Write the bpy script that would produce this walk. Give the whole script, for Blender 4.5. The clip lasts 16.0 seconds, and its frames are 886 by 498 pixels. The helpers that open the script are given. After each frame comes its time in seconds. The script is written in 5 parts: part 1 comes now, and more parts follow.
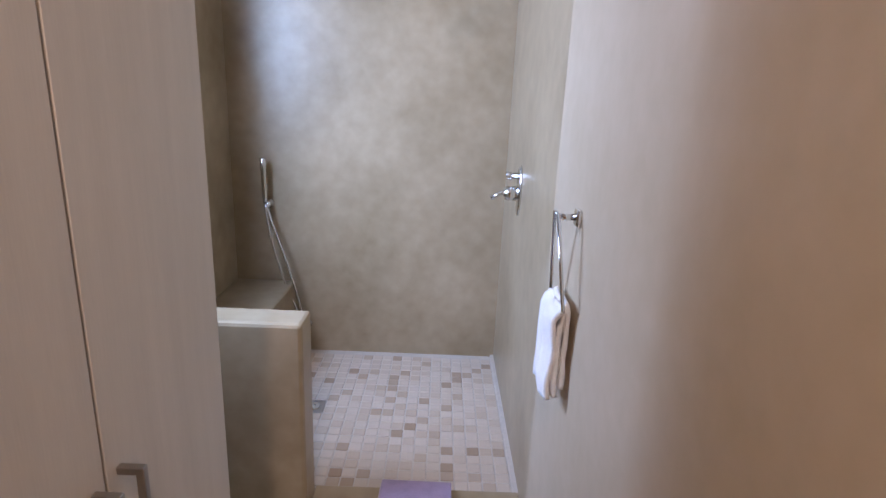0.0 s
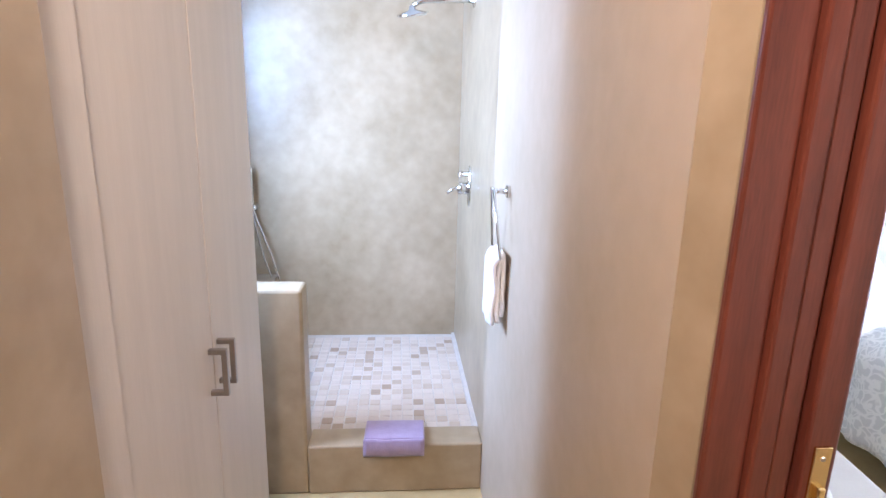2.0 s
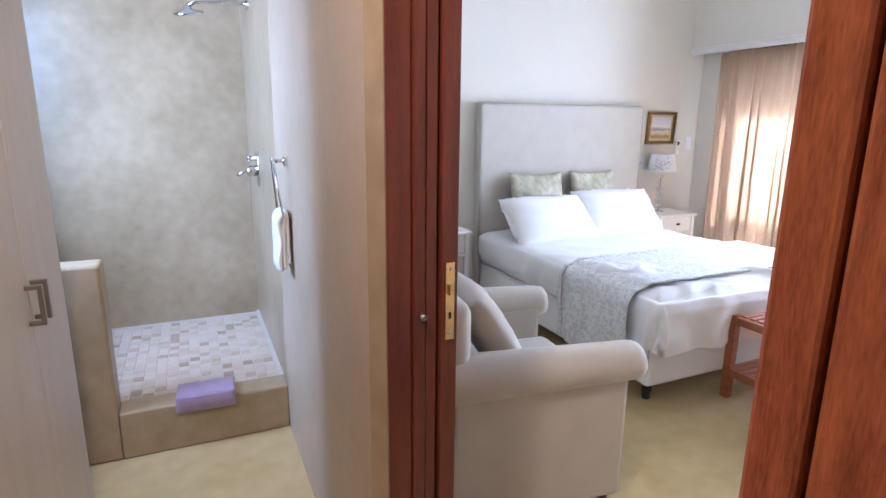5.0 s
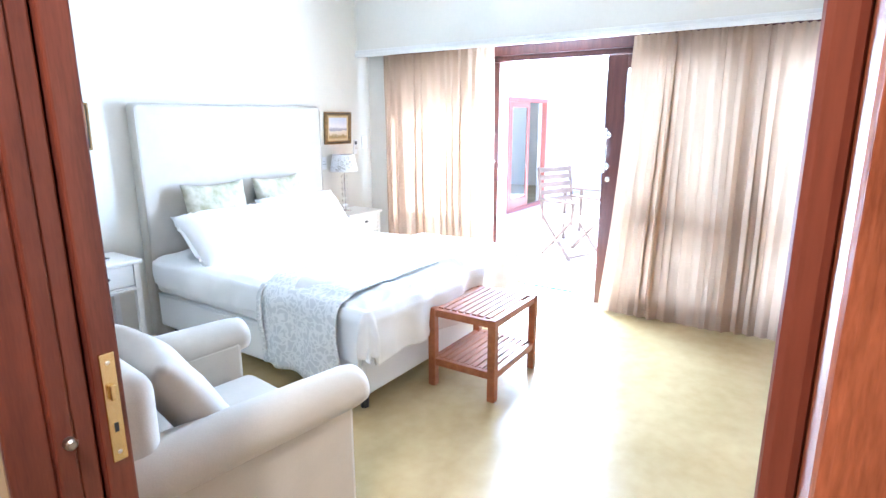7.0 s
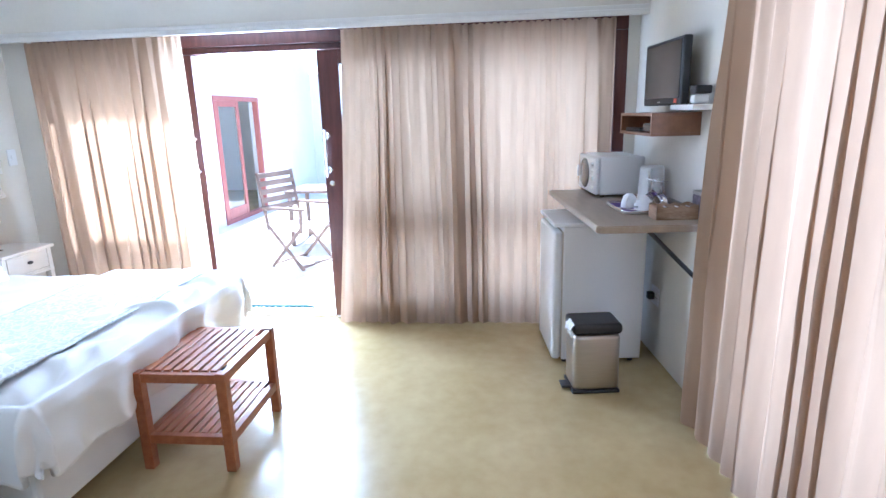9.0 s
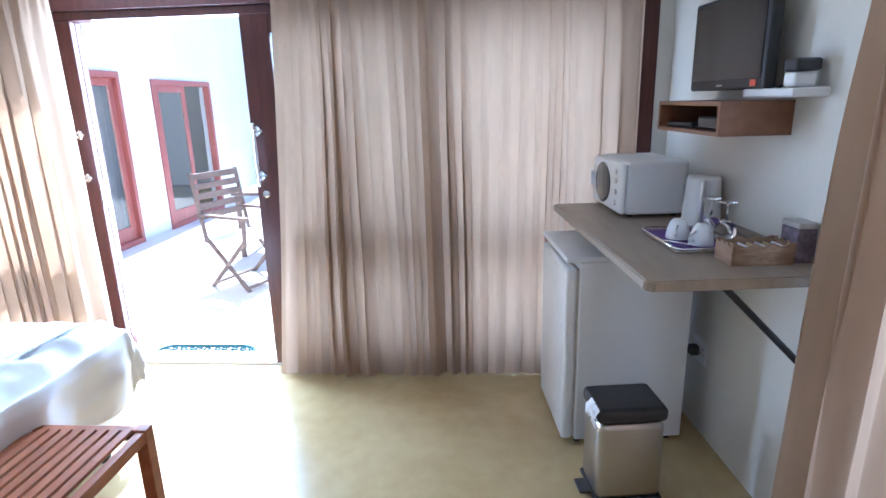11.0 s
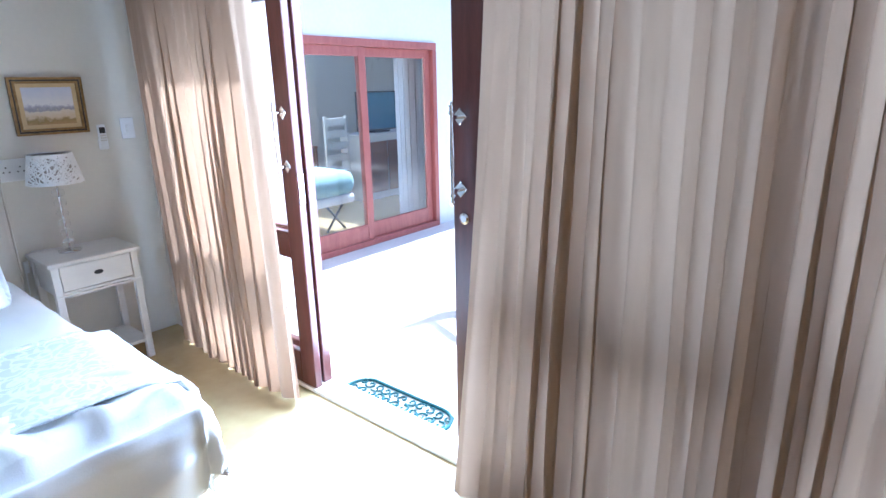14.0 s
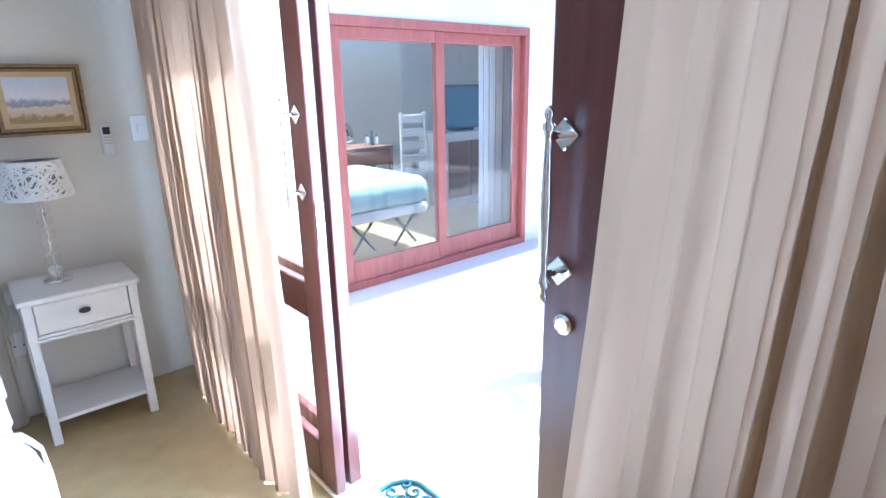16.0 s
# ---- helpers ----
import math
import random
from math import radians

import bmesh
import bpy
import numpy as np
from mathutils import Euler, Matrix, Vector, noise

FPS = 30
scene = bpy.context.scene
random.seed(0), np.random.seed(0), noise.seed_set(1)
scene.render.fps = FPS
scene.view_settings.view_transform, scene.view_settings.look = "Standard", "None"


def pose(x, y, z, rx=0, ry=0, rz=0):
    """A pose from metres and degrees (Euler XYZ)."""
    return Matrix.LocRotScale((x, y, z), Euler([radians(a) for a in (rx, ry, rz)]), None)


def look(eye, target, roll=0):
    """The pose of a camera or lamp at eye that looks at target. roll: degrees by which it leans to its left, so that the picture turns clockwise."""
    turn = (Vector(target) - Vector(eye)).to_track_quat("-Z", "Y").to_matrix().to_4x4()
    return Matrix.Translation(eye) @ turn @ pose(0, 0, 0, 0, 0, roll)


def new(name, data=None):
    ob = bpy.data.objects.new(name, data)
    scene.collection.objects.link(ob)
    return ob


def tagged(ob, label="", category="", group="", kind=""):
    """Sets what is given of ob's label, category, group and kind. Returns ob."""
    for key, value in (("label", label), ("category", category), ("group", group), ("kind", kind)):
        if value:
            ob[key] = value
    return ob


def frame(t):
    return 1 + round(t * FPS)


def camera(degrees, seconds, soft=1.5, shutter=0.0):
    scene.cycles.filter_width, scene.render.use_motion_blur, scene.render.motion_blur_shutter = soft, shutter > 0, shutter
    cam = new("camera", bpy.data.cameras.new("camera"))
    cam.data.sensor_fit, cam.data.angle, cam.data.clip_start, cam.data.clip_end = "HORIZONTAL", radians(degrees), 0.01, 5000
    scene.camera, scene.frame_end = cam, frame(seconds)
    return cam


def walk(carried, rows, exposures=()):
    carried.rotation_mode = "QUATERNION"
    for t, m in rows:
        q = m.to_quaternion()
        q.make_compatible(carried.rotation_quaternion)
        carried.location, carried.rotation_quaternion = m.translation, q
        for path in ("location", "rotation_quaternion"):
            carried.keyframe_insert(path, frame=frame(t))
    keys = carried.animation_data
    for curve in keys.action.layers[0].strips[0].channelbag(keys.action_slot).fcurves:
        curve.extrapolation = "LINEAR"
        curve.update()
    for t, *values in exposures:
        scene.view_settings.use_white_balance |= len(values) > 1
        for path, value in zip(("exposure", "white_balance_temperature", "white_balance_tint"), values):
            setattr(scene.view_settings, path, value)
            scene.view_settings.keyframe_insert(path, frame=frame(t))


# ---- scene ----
cam = camera(76.8, 16.0)
PATH = [
    (0, (0.627, 0.823, 1.571), (0.643, 2.748, 1.03), 2.5),
    (0.5, (0.644, 0.679, 1.583), (0.692, 2.613, 1.076), 2.1),
    (1, (0.619, 0.556, 1.575), (0.708, 2.495, 1.093), 1.9),
    (1.5, (0.594, 0.424, 1.558), (0.728, 2.363, 1.088), 1.7),
    (2, (0.59, 0.312, 1.545), (0.752, 2.249, 1.075), 1.4),
    (2.5, (0.592, 0.22, 1.517), (0.754, 2.157, 1.044), 1.2),
    (3, (0.59, 0.142, 1.501), (0.729, 2.08, 1.025), 1.1),
    (3.2, (0.593, 0.108, 1.499), (0.724, 2.046, 1.022), 1.1),
    (5.5, (0.603, -0.234, 1.459), (1.64, 1.418, 1.02), 0.4),
    (6, (0.647, -0.15, 1.456), (1.881, 1.362, 1.016), 0.1),
    (6.5, (0.692, -0.072, 1.48), (2.131, 1.247, 1.039), -0.4),
    (7, (0.737, 0.01, 1.508), (2.352, 1.1, 1.057), -0.1),
    (7.5, (0.755, 0.086, 1.527), (2.52, 0.9, 1.069), -0.5),
    (8, (0.811, 0.13, 1.524), (2.677, 0.674, 1.051), -0.9),
    (8.5, (0.941, 0.144, 1.539), (2.855, 0.476, 1.06), -1.3),
    (9, (1.123, 0.147, 1.531), (3.054, 0.367, 1.057), -1.6),
    (9.2, (1.218, 0.156, 1.528), (3.152, 0.343, 1.051), -1.6),
    (11.5, (2.407, 0.188, 1.536), (4.33, 0.352, 1.011), -1.6),
    (12, (2.688, 0.19, 1.547), (4.59, 0.484, 1.002), -1.8),
    (12.5, (2.879, 0.212, 1.532), (4.734, 0.722, 0.984), -1.5),
    (13, (3.118, 0.248, 1.535), (4.886, 1.005, 0.984), -1.4),
    (13.5, (3.365, 0.252, 1.515), (5.036, 1.197, 0.96), -1.3),
    (14, (3.624, 0.256, 1.488), (5.093, 1.494, 0.928), -1.3),
    (14.5, (3.772, 0.375, 1.511), (5.154, 1.707, 0.947), -1.0),
    (15, (4.002, 0.518, 1.498), (5.321, 1.909, 0.93), -1.0),
    (15.5, (4.2, 0.635, 1.499), (5.474, 2.067, 0.928), -0.9),
    (16, (4.322, 0.832, 1.478), (5.575, 2.282, 0.905), -1.0),
]
EXPOSURES = [(0.0, 1.45, 5850, 25), (2.0, 2.45, 5500, 21), (2.5, 2.3, 5500, 22), (3.0, 1.95, 5500, 22), (5.5, 1.95, 5350, 18), (6.2, 2.6, 5150, 13), (6.5, 2.85, 5050, 12), (7.2, 2.9, 5000, 11), (8.0, 2.55, 5000, 13), (9.0, 2.1, 4900, 13), (11.5, 1.6, 4850, 13), (13.0, 1.4, 4800, 13), (14.4, 1.3, 4800, 12), (15.5, 1.6, 4780, 12), (16.0, 1.55, 4780, 12)]
DOOR_W, GLAZE_W, SOUTH_W, SHOWER_W, BATH_W = 48, 15.5, 14, 30, 10
walk(cam, [(t, look(eye, target, roll)) for t, eye, target, roll in PATH], EXPOSURES)

# ---- world, sun, lights ----
world = bpy.data.worlds.new("sky")
scene.world = world
world.use_nodes = True
wn = world.node_tree
sky = wn.nodes.new("ShaderNodeTexSky")
sky.sky_type, sky.sun_disc = "NISHITA", False
SUN_AZ, SUN_EL = math.radians(6), math.radians(54)   # from +x, turned a little to +y
sky.sun_elevation, sky.sun_rotation = SUN_EL, math.pi / 2 - SUN_AZ
wn.links.new(sky.outputs[0], wn.nodes["Background"].inputs[0])
wn.nodes["Background"].inputs[1].default_value = 0.15
sun = new("sun", bpy.data.lights.new("sun", "SUN"))
sun.data.energy, sun.data.angle, sun.data.color = 5.0, math.radians(0.5), (1.0, 0.95, 0.87)
sun.matrix_world = look((20 * math.cos(SUN_AZ) * math.cos(SUN_EL), 20 * math.sin(SUN_AZ) * math.cos(SUN_EL), 20 * math.sin(SUN_EL)), (0, 0, 0))


def area(name, eye, target, w, h, watts, color):
    lamp = new(name, bpy.data.lights.new(name, "AREA"))
    lamp.data.shape, lamp.data.size, lamp.data.size_y, lamp.data.energy, lamp.data.color = "RECTANGLE", w, h, watts, color
    lamp.matrix_world = look(eye, target)
    return lamp


area("sky_light_door", (5.32, 1.93, 1.05), (0, 1.93, 0.9), 0.88, 1.9, DOOR_W, (0.76, 0.89, 1.0))
area("sky_light_glazing", (5.42, 0.35, 1.15), (0, 0.35, 1.0), 1.9, 1.8, GLAZE_W, (0.72, 0.86, 1.0))
area("sky_light_side_glazing", (5.42, 3.0, 1.15), (0, 3.0, 1.0), 1.0, 1.8, GLAZE_W * 0.4, (0.9, 0.95, 1.0))
area("sky_light_south", (2.9, -1.32, 1.15), (2.8, 0, 1.0), 1.9, 1.8, SOUTH_W, (0.8, 0.9, 1.0))
area("sky_light_shower", (-0.78, 2.2, 1.85), (0.45, 3.4, 1.1), 0.7, 0.9, SHOWER_W, (0.52, 0.72, 1.0))

# ---- materials ----
def material(name, color, rough=0.6, metal=0.0, var=0.12, scale=6.0, fine=60.0, bump=0.15, color2=None, translucent=0.0, spec=0.5, stretch=None, sheen=0.0):
    """Surface with broad blotches and fine grain, both in metres of the object's own space."""
    m = bpy.data.materials.new(name)
    m.use_nodes = True
    nt = m.node_tree
    b = nt.nodes["Principled BSDF"]
    b.inputs["Roughness"].default_value, b.inputs["Metallic"].default_value = rough, metal
    b.inputs["Specular IOR Level"].default_value = spec
    if sheen:
        b.inputs["Sheen Weight"].default_value = sheen
    tc = nt.nodes.new("ShaderNodeTexCoord")
    mp = nt.nodes.new("ShaderNodeMapping")
    nt.links.new(tc.outputs["Object"], mp.inputs[0])
    if stretch:
        mp.inputs["Scale"].default_value = stretch
    n1, n2 = nt.nodes.new("ShaderNodeTexNoise"), nt.nodes.new("ShaderNodeTexNoise")
    n1.inputs["Scale"].default_value, n1.inputs["Detail"].default_value = scale, 6
    n2.inputs["Scale"].default_value, n2.inputs["Detail"].default_value = fine, 4
    for n in (n1, n2):
        nt.links.new(mp.outputs[0], n.inputs["Vector"])
    add = nt.nodes.new("ShaderNodeMix")
    add.data_type, add.inputs[0].default_value = "FLOAT", 0.35
    nt.links.new(n1.outputs[0], add.inputs[2])
    nt.links.new(n2.outputs[0], add.inputs[3])
    ramp = nt.nodes.new("ShaderNodeValToRGB")
    c2 = color2 or tuple(max(0, c * (1 - 2 * var)) for c in color)
    ramp.color_ramp.elements[0].position, ramp.color_ramp.elements[1].position = 0.33, 0.67
    ramp.color_ramp.elements[0].color, ramp.color_ramp.elements[1].color = (*c2, 1), (*color, 1)
    nt.links.new(add.outputs[0], ramp.inputs[0])
    nt.links.new(ramp.outputs[0], b.inputs["Base Color"])
    if bump:
        bp = nt.nodes.new("ShaderNodeBump")
        bp.inputs["Strength"].default_value, bp.inputs["Distance"].default_value = bump, 0.004
        nt.links.new(add.outputs[0], bp.inputs["Height"])
        nt.links.new(bp.outputs[0], b.inputs["Normal"])
    if translucent:
        tr = nt.nodes.new("ShaderNodeBsdfTranslucent")
        nt.links.new(ramp.outputs[0], tr.inputs[0])
        mix = nt.nodes.new("ShaderNodeMixShader")
        mix.inputs[0].default_value = translucent
        nt.links.new(b.outputs[0], mix.inputs[1])
        nt.links.new(tr.outputs[0], mix.inputs[2])
        nt.links.new(mix.outputs[0], nt.nodes["Material Output"].inputs[0])
    return m


def glassy(name, color=(1, 1, 1), rough=0.0):
    m = bpy.data.materials.new(name)
    m.use_nodes = True
    b = m.node_tree.nodes["Principled BSDF"]
    b.inputs["Base Color"].default_value = (*color, 1)
    b.inputs["Roughness"].default_value = rough
    b.inputs["Transmission Weight"].default_value = 1.0
    b.inputs["IOR"].default_value = 1.45
    return m


CEMENT = material("cement_plaster", (0.42, 0.33, 0.215), 0.34, var=0.16, scale=2.2, fine=14, bump=0.08, color2=(0.27, 0.20, 0.115))
CEMENT_WARM = material("ochre_cement_plaster", (0.50, 0.40, 0.29), 0.5, var=0.1, scale=2.6, fine=18, bump=0.08, color2=(0.42, 0.33, 0.22))
OCHRE = material("ochre_paint", (0.36, 0.195, 0.065), 0.6, var=0.1, scale=3, bump=0.08)
PAINT = material("warm_white_wall_paint", (0.70, 0.665, 0.59), 0.75, var=0.03, scale=2, fine=40, bump=0.12)
WHITEWALL = material("white_exterior_render", (0.86, 0.85, 0.82), 0.85, var=0.05, scale=1.5, fine=30, bump=0.3)
CEILING = material("ceiling_paint", (0.78, 0.76, 0.72), 0.8, var=0.02, bump=0.05)
SCREED = material("yellow_screed", (0.52, 0.41, 0.215), 0.24, var=0.12, scale=2.4, fine=12, bump=0.04, color2=(0.41, 0.305, 0.14))
PATIO = material("pale_patio_concrete", (0.76, 0.73, 0.67), 0.8, var=0.07, scale=1.2, fine=30, bump=0.25)
EARTH = material("sandy_ground", (0.42, 0.35, 0.25), 0.95, var=0.15, scale=0.6, fine=9, bump=0.5)
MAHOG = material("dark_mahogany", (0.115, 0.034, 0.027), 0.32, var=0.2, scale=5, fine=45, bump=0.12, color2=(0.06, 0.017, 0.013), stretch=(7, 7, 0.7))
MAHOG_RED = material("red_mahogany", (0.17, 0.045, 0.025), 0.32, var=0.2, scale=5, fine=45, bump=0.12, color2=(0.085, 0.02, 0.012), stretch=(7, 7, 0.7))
# lighter copy of the mahogany: strong sun and glare put into the colour
MAHOG_SUN = material("sunlit_red_mahogany", (0.44, 0.15, 0.12), 0.4, var=0.15, scale=5, fine=45, bump=0.12, color2=(0.34, 0.10, 0.08), stretch=(5, 5, 0.8))
LEAFWOOD = material("figured_hardwood_veneer", (0.36, 0.115, 0.05), 0.26, var=0.3, scale=8, fine=70, bump=0.2, color2=(0.14, 0.038, 0.016), stretch=(9, 9, 1.4))
TEAK = material("oiled_teak", (0.40, 0.14, 0.055), 0.4, var=0.2, scale=4, fine=40, bump=0.12, color2=(0.26, 0.08, 0.03), stretch=(1.2, 7, 7))
SHELFWOOD = material("cherry_laminate", (0.27, 0.125, 0.062), 0.45, var=0.15, scale=4, fine=40, bump=0.08, stretch=(1, 7, 7))
PALEWOOD = material("varnished_pine", (0.45, 0.30, 0.17), 0.45, var=0.18, scale=4, fine=30, bump=0.1, stretch=(1, 6, 6))
LIMEWOOD = material("limed_wood_laminate", (0.60, 0.55, 0.49), 0.45, var=0.06, scale=3, fine=40, bump=0.06, stretch=(9, 9, 0.6))
LINEN = material("oatmeal_linen", (0.53, 0.49, 0.425), 0.9, var=0.06, scale=8, fine=240, bump=0.4, sheen=0.3)
CURTAIN = material("beige_curtain_cloth", (0.50, 0.35, 0.235), 0.85, var=0.06, scale=3, fine=300, bump=0.2, translucent=0.48, stretch=(6, 6, 1))
COTTON = material("white_cotton", (0.82, 0.82, 0.82), 0.85, var=0.02, scale=5, fine=200, bump=0.2, sheen=0.2)
TOWEL = material("white_terry_towel", (0.80, 0.78, 0.77), 0.95, var=0.06, scale=30, fine=260, bump=0.9, sheen=0.5)
LILAC = material("lilac_terry_mat", (0.36, 0.27, 0.40), 0.95, var=0.1, scale=25, fine=220, bump=0.9, sheen=0.4)
FLORAL = material("floral_cushion_cloth", (0.70, 0.66, 0.55), 0.9, var=0.2, scale=9, fine=22, bump=0.2, color2=(0.29, 0.28, 0.16))
ENAMEL = material("white_enamel", (0.80, 0.80, 0.81), 0.3, var=0.015, scale=3, bump=0.02)
WPAINT = material("white_painted_wood", (0.74, 0.72, 0.69), 0.45, var=0.04, scale=5, fine=60, bump=0.1, stretch=(1, 4, 4))
PLASTIC = material("white_plastic", (0.80, 0.80, 0.80), 0.4, var=0.02, scale=4, bump=0.03)
BLACK = material("black_plastic", (0.025, 0.025, 0.028), 0.4, var=0.1, scale=8, bump=0.05)
SCREEN = material("dark_screen_glass", (0.02, 0.021, 0.024), 0.16, var=0.05, scale=2, bump=0.0)
STEEL = material("brushed_steel", (0.52, 0.49, 0.46), 0.33, 1.0, var=0.05, scale=8, fine=120, bump=0.04, stretch=(1, 1, 14))
CHROME = material("polished_chrome", (0.78, 0.79, 0.80), 0.08, 1.0, var=0.02, bump=0.0)
NICKEL = material("satin_nickel", (0.42, 0.39, 0.36), 0.3, 1.0, var=0.05, bump=0.02)
BRASS = material("polished_brass", (0.80, 0.62, 0.30), 0.25, 1.0, var=0.06, scale=20, bump=0.03)
LAMIN = material("taupe_counter_laminate", (0.34, 0.275, 0.205), 0.4, var=0.1, scale=6, fine=50, bump=0.04, stretch=(1, 6, 1))
GILT = material("aged_gilt", (0.34, 0.22, 0.09), 0.38, 0.6, var=0.2, scale=30, bump=0.2)
MOUNT = material("straw_mount_board", (0.62, 0.47, 0.25), 0.8, var=0.06, scale=12, bump=0.05)
GROUT = material("pale_grout", (0.60, 0.545, 0.48), 0.8, var=0.08, scale=15, bump=0.2)
PANE = glassy("window_glass", (0.96, 0.98, 0.97))
CRYSTAL = glassy("clear_crystal", (0.97, 0.98, 1.0))
PURPLE = material("purple_paper", (0.12, 0.06, 0.27), 0.6, var=0.1, bump=0.02)
ORANGE = material("orange_sticker", (0.85, 0.12, 0.05), 0.5, var=0.03, bump=0.0)
TINPRINT = material("printed_tin", (0.26, 0.20, 0.24), 0.35, var=0.3, scale=28, fine=70, bump=0.05, color2=(0.06, 0.04, 0.05))
RATTAN = material("woven_seagrass", (0.42, 0.29, 0.18), 0.8, var=0.3, scale=12, fine=50, bump=0.7, color2=(0.22, 0.12, 0.07), stretch=(1, 1, 6))
TEAL = material("teal_moulded_rubber", (0.02, 0.13, 0.15), 0.6, var=0.15, scale=10, bump=0.2)
TEALBOX = material("plain_blue", (0.03, 0.16, 0.26), 0.5, var=0.1, bump=0.1)
AQUA = material("aqua_cotton_throw", (0.42, 0.62, 0.64), 0.9, var=0.08, scale=6, bump=0.3)
MIRROR = material("silvered_mirror", (0.85, 0.86, 0.86), 0.03, 1.0, var=0.0, bump=0.0)


def runner_material():
    """Grey brocade: paler scrolls on a grey ground."""
    m = material("grey_brocade", (0.58, 0.60, 0.61), 0.8, var=0.05, scale=8, fine=200, bump=0.2)
    nt = m.node_tree
    ramp = [n for n in nt.nodes if n.type == "VALTORGB"][0]
    vor = nt.nodes.new("ShaderNodeTexVoronoi")
    vor.feature, vor.inputs["Scale"].default_value = "DISTANCE_TO_EDGE", 22
    nz = nt.nodes.new("ShaderNodeTexNoise")
    nz.inputs["Scale"].default_value = 9
    tc = [n for n in nt.nodes if n.type == "TEX_COORD"][0]
    nt.links.new(tc.outputs["Object"], nz.inputs["Vector"])
    mixv = nt.nodes.new("ShaderNodeMix")
    mixv.data_type, mixv.inputs[0].default_value = "VECTOR", 0.22
    nt.links.new(tc.outputs["Object"], mixv.inputs[4])
    nt.links.new(nz.outputs["Color"], mixv.inputs[5])
    nt.links.new(mixv.outputs[1], vor.inputs["Vector"])
    nt.links.new(vor.outputs["Distance"], ramp.inputs[0])
    ramp.color_ramp.elements[0].position, ramp.color_ramp.elements[1].position = 0.06, 0.16
    ramp.color_ramp.elements[0].color, ramp.color_ramp.elements[1].color = (0.78, 0.79, 0.79, 1), (0.62, 0.635, 0.645, 1)
    return m


def tile_material():
    """Tumbled stone, each tile of its own tone."""
    m = material("tumbled_stone", (0.62, 0.53, 0.40), 0.5, var=0.08, scale=25, fine=90, bump=0.2)
    nt = m.node_tree
    b = nt.nodes["Principled BSDF"]
    oi = nt.nodes.new("ShaderNodeObjectInfo")
    r = nt.nodes.new("ShaderNodeValToRGB")
    els = r.color_ramp.elements
    els[0].position, els[0].color = 0.0, (0.40, 0.29, 0.20, 1)
    els[1].position, els[1].color = 1.0, (0.70, 0.62, 0.54, 1)
    for p, c in ((0.06, (0.48, 0.37, 0.27, 1)), (0.16, (0.60, 0.50, 0.40, 1)), (0.45, (0.66, 0.57, 0.48, 1))):
        els.new(p).color = c
    nt.links.new(oi.outputs["Random"], r.inputs[0])
    mx = nt.nodes.new("ShaderNodeMix")
    mx.data_type, mx.blend_type, mx.inputs[0].default_value = "RGBA", "MULTIPLY", 0.35
    nt.links.new(r.outputs[0], mx.inputs[6])
    old = [n for n in nt.nodes if n.type == "VALTORGB" and n != r][0]
    nt.links.new(old.outputs[0], mx.inputs[7])
    nt.links.new(mx.outputs[2], b.inputs["Base Color"])
    return m


def picture_material(flip):
    """A small landscape in oils: pale sky, low hills, ochre sand, dark scrub."""
    m = material("landscape_painting", (0.6, 0.6, 0.62), 0.6, bump=0.1)
    nt = m.node_tree
    b = nt.nodes["Principled BSDF"]
    tc = [n for n in nt.nodes if n.type == "TEX_COORD"][0]
    sep = nt.nodes.new("ShaderNodeSeparateXYZ")
    nt.links.new(tc.outputs["Generated"], sep.inputs[0])
    nz = nt.nodes.new("ShaderNodeTexNoise")
    nz.inputs["Scale"].default_value, nz.inputs["Detail"].default_value = 7 + flip, 8
    nt.links.new(tc.outputs["Generated"], nz.inputs["Vector"])
    ma = nt.nodes.new("ShaderNodeMath")
    ma.operation, ma.inputs[1].default_value, ma.inputs[2].default_value = "MULTIPLY_ADD", 0.35, -0.17
    nt.links.new(nz.outputs[0], ma.inputs[0])
    ad = nt.nodes.new("ShaderNodeMath")
    nt.links.new(sep.outputs["Z"], ad.inputs[0])
    nt.links.new(ma.outputs[0], ad.inputs[1])
    r = nt.nodes.new("ShaderNodeValToRGB")
    els = r.color_ramp.elements
    els[0].position, els[0].color = 0.0, (0.42, 0.28, 0.12, 1)
    els[1].position, els[1].color = 1.0, (0.52, 0.55, 0.66, 1)
    for p, c in ((0.12, (0.30, 0.22, 0.08, 1)), (0.2, (0.62, 0.50, 0.33, 1)), (0.36, (0.66, 0.58, 0.48, 1)), (0.42, (0.30, 0.29, 0.33, 1)), (0.5, (0.44, 0.42, 0.5, 1)), (0.56, (0.72, 0.70, 0.70, 1))):
        els.new(p).color = c
    nt.links.new(ad.outputs[0], r.inputs[0])
    nt.links.new(r.outputs[0], b.inputs["Base Color"])
    return m


RUNNER, TILE = runner_material(), tile_material()


# ---- builders ----
def part(name, bm, mat, parent=None, label="", smooth=False):
    bmesh.ops.recalc_face_normals(bm, faces=bm.faces[:])
    me = bpy.data.meshes.new(name)
    bm.to_mesh(me)
    bm.free()
    me.materials.append(mat)
    if smooth:
        for p in me.polygons:
            p.use_smooth = True
    ob = new(name, me)
    if parent is not None:
        ob.parent = parent
    if label:
        ob["label"] = label
    return ob


def thing(name, m, label, category, group=""):
    ob = new(name)
    ob.matrix_basis = m
    ob.empty_display_size = 0.1
    return tagged(ob, label, category, group)


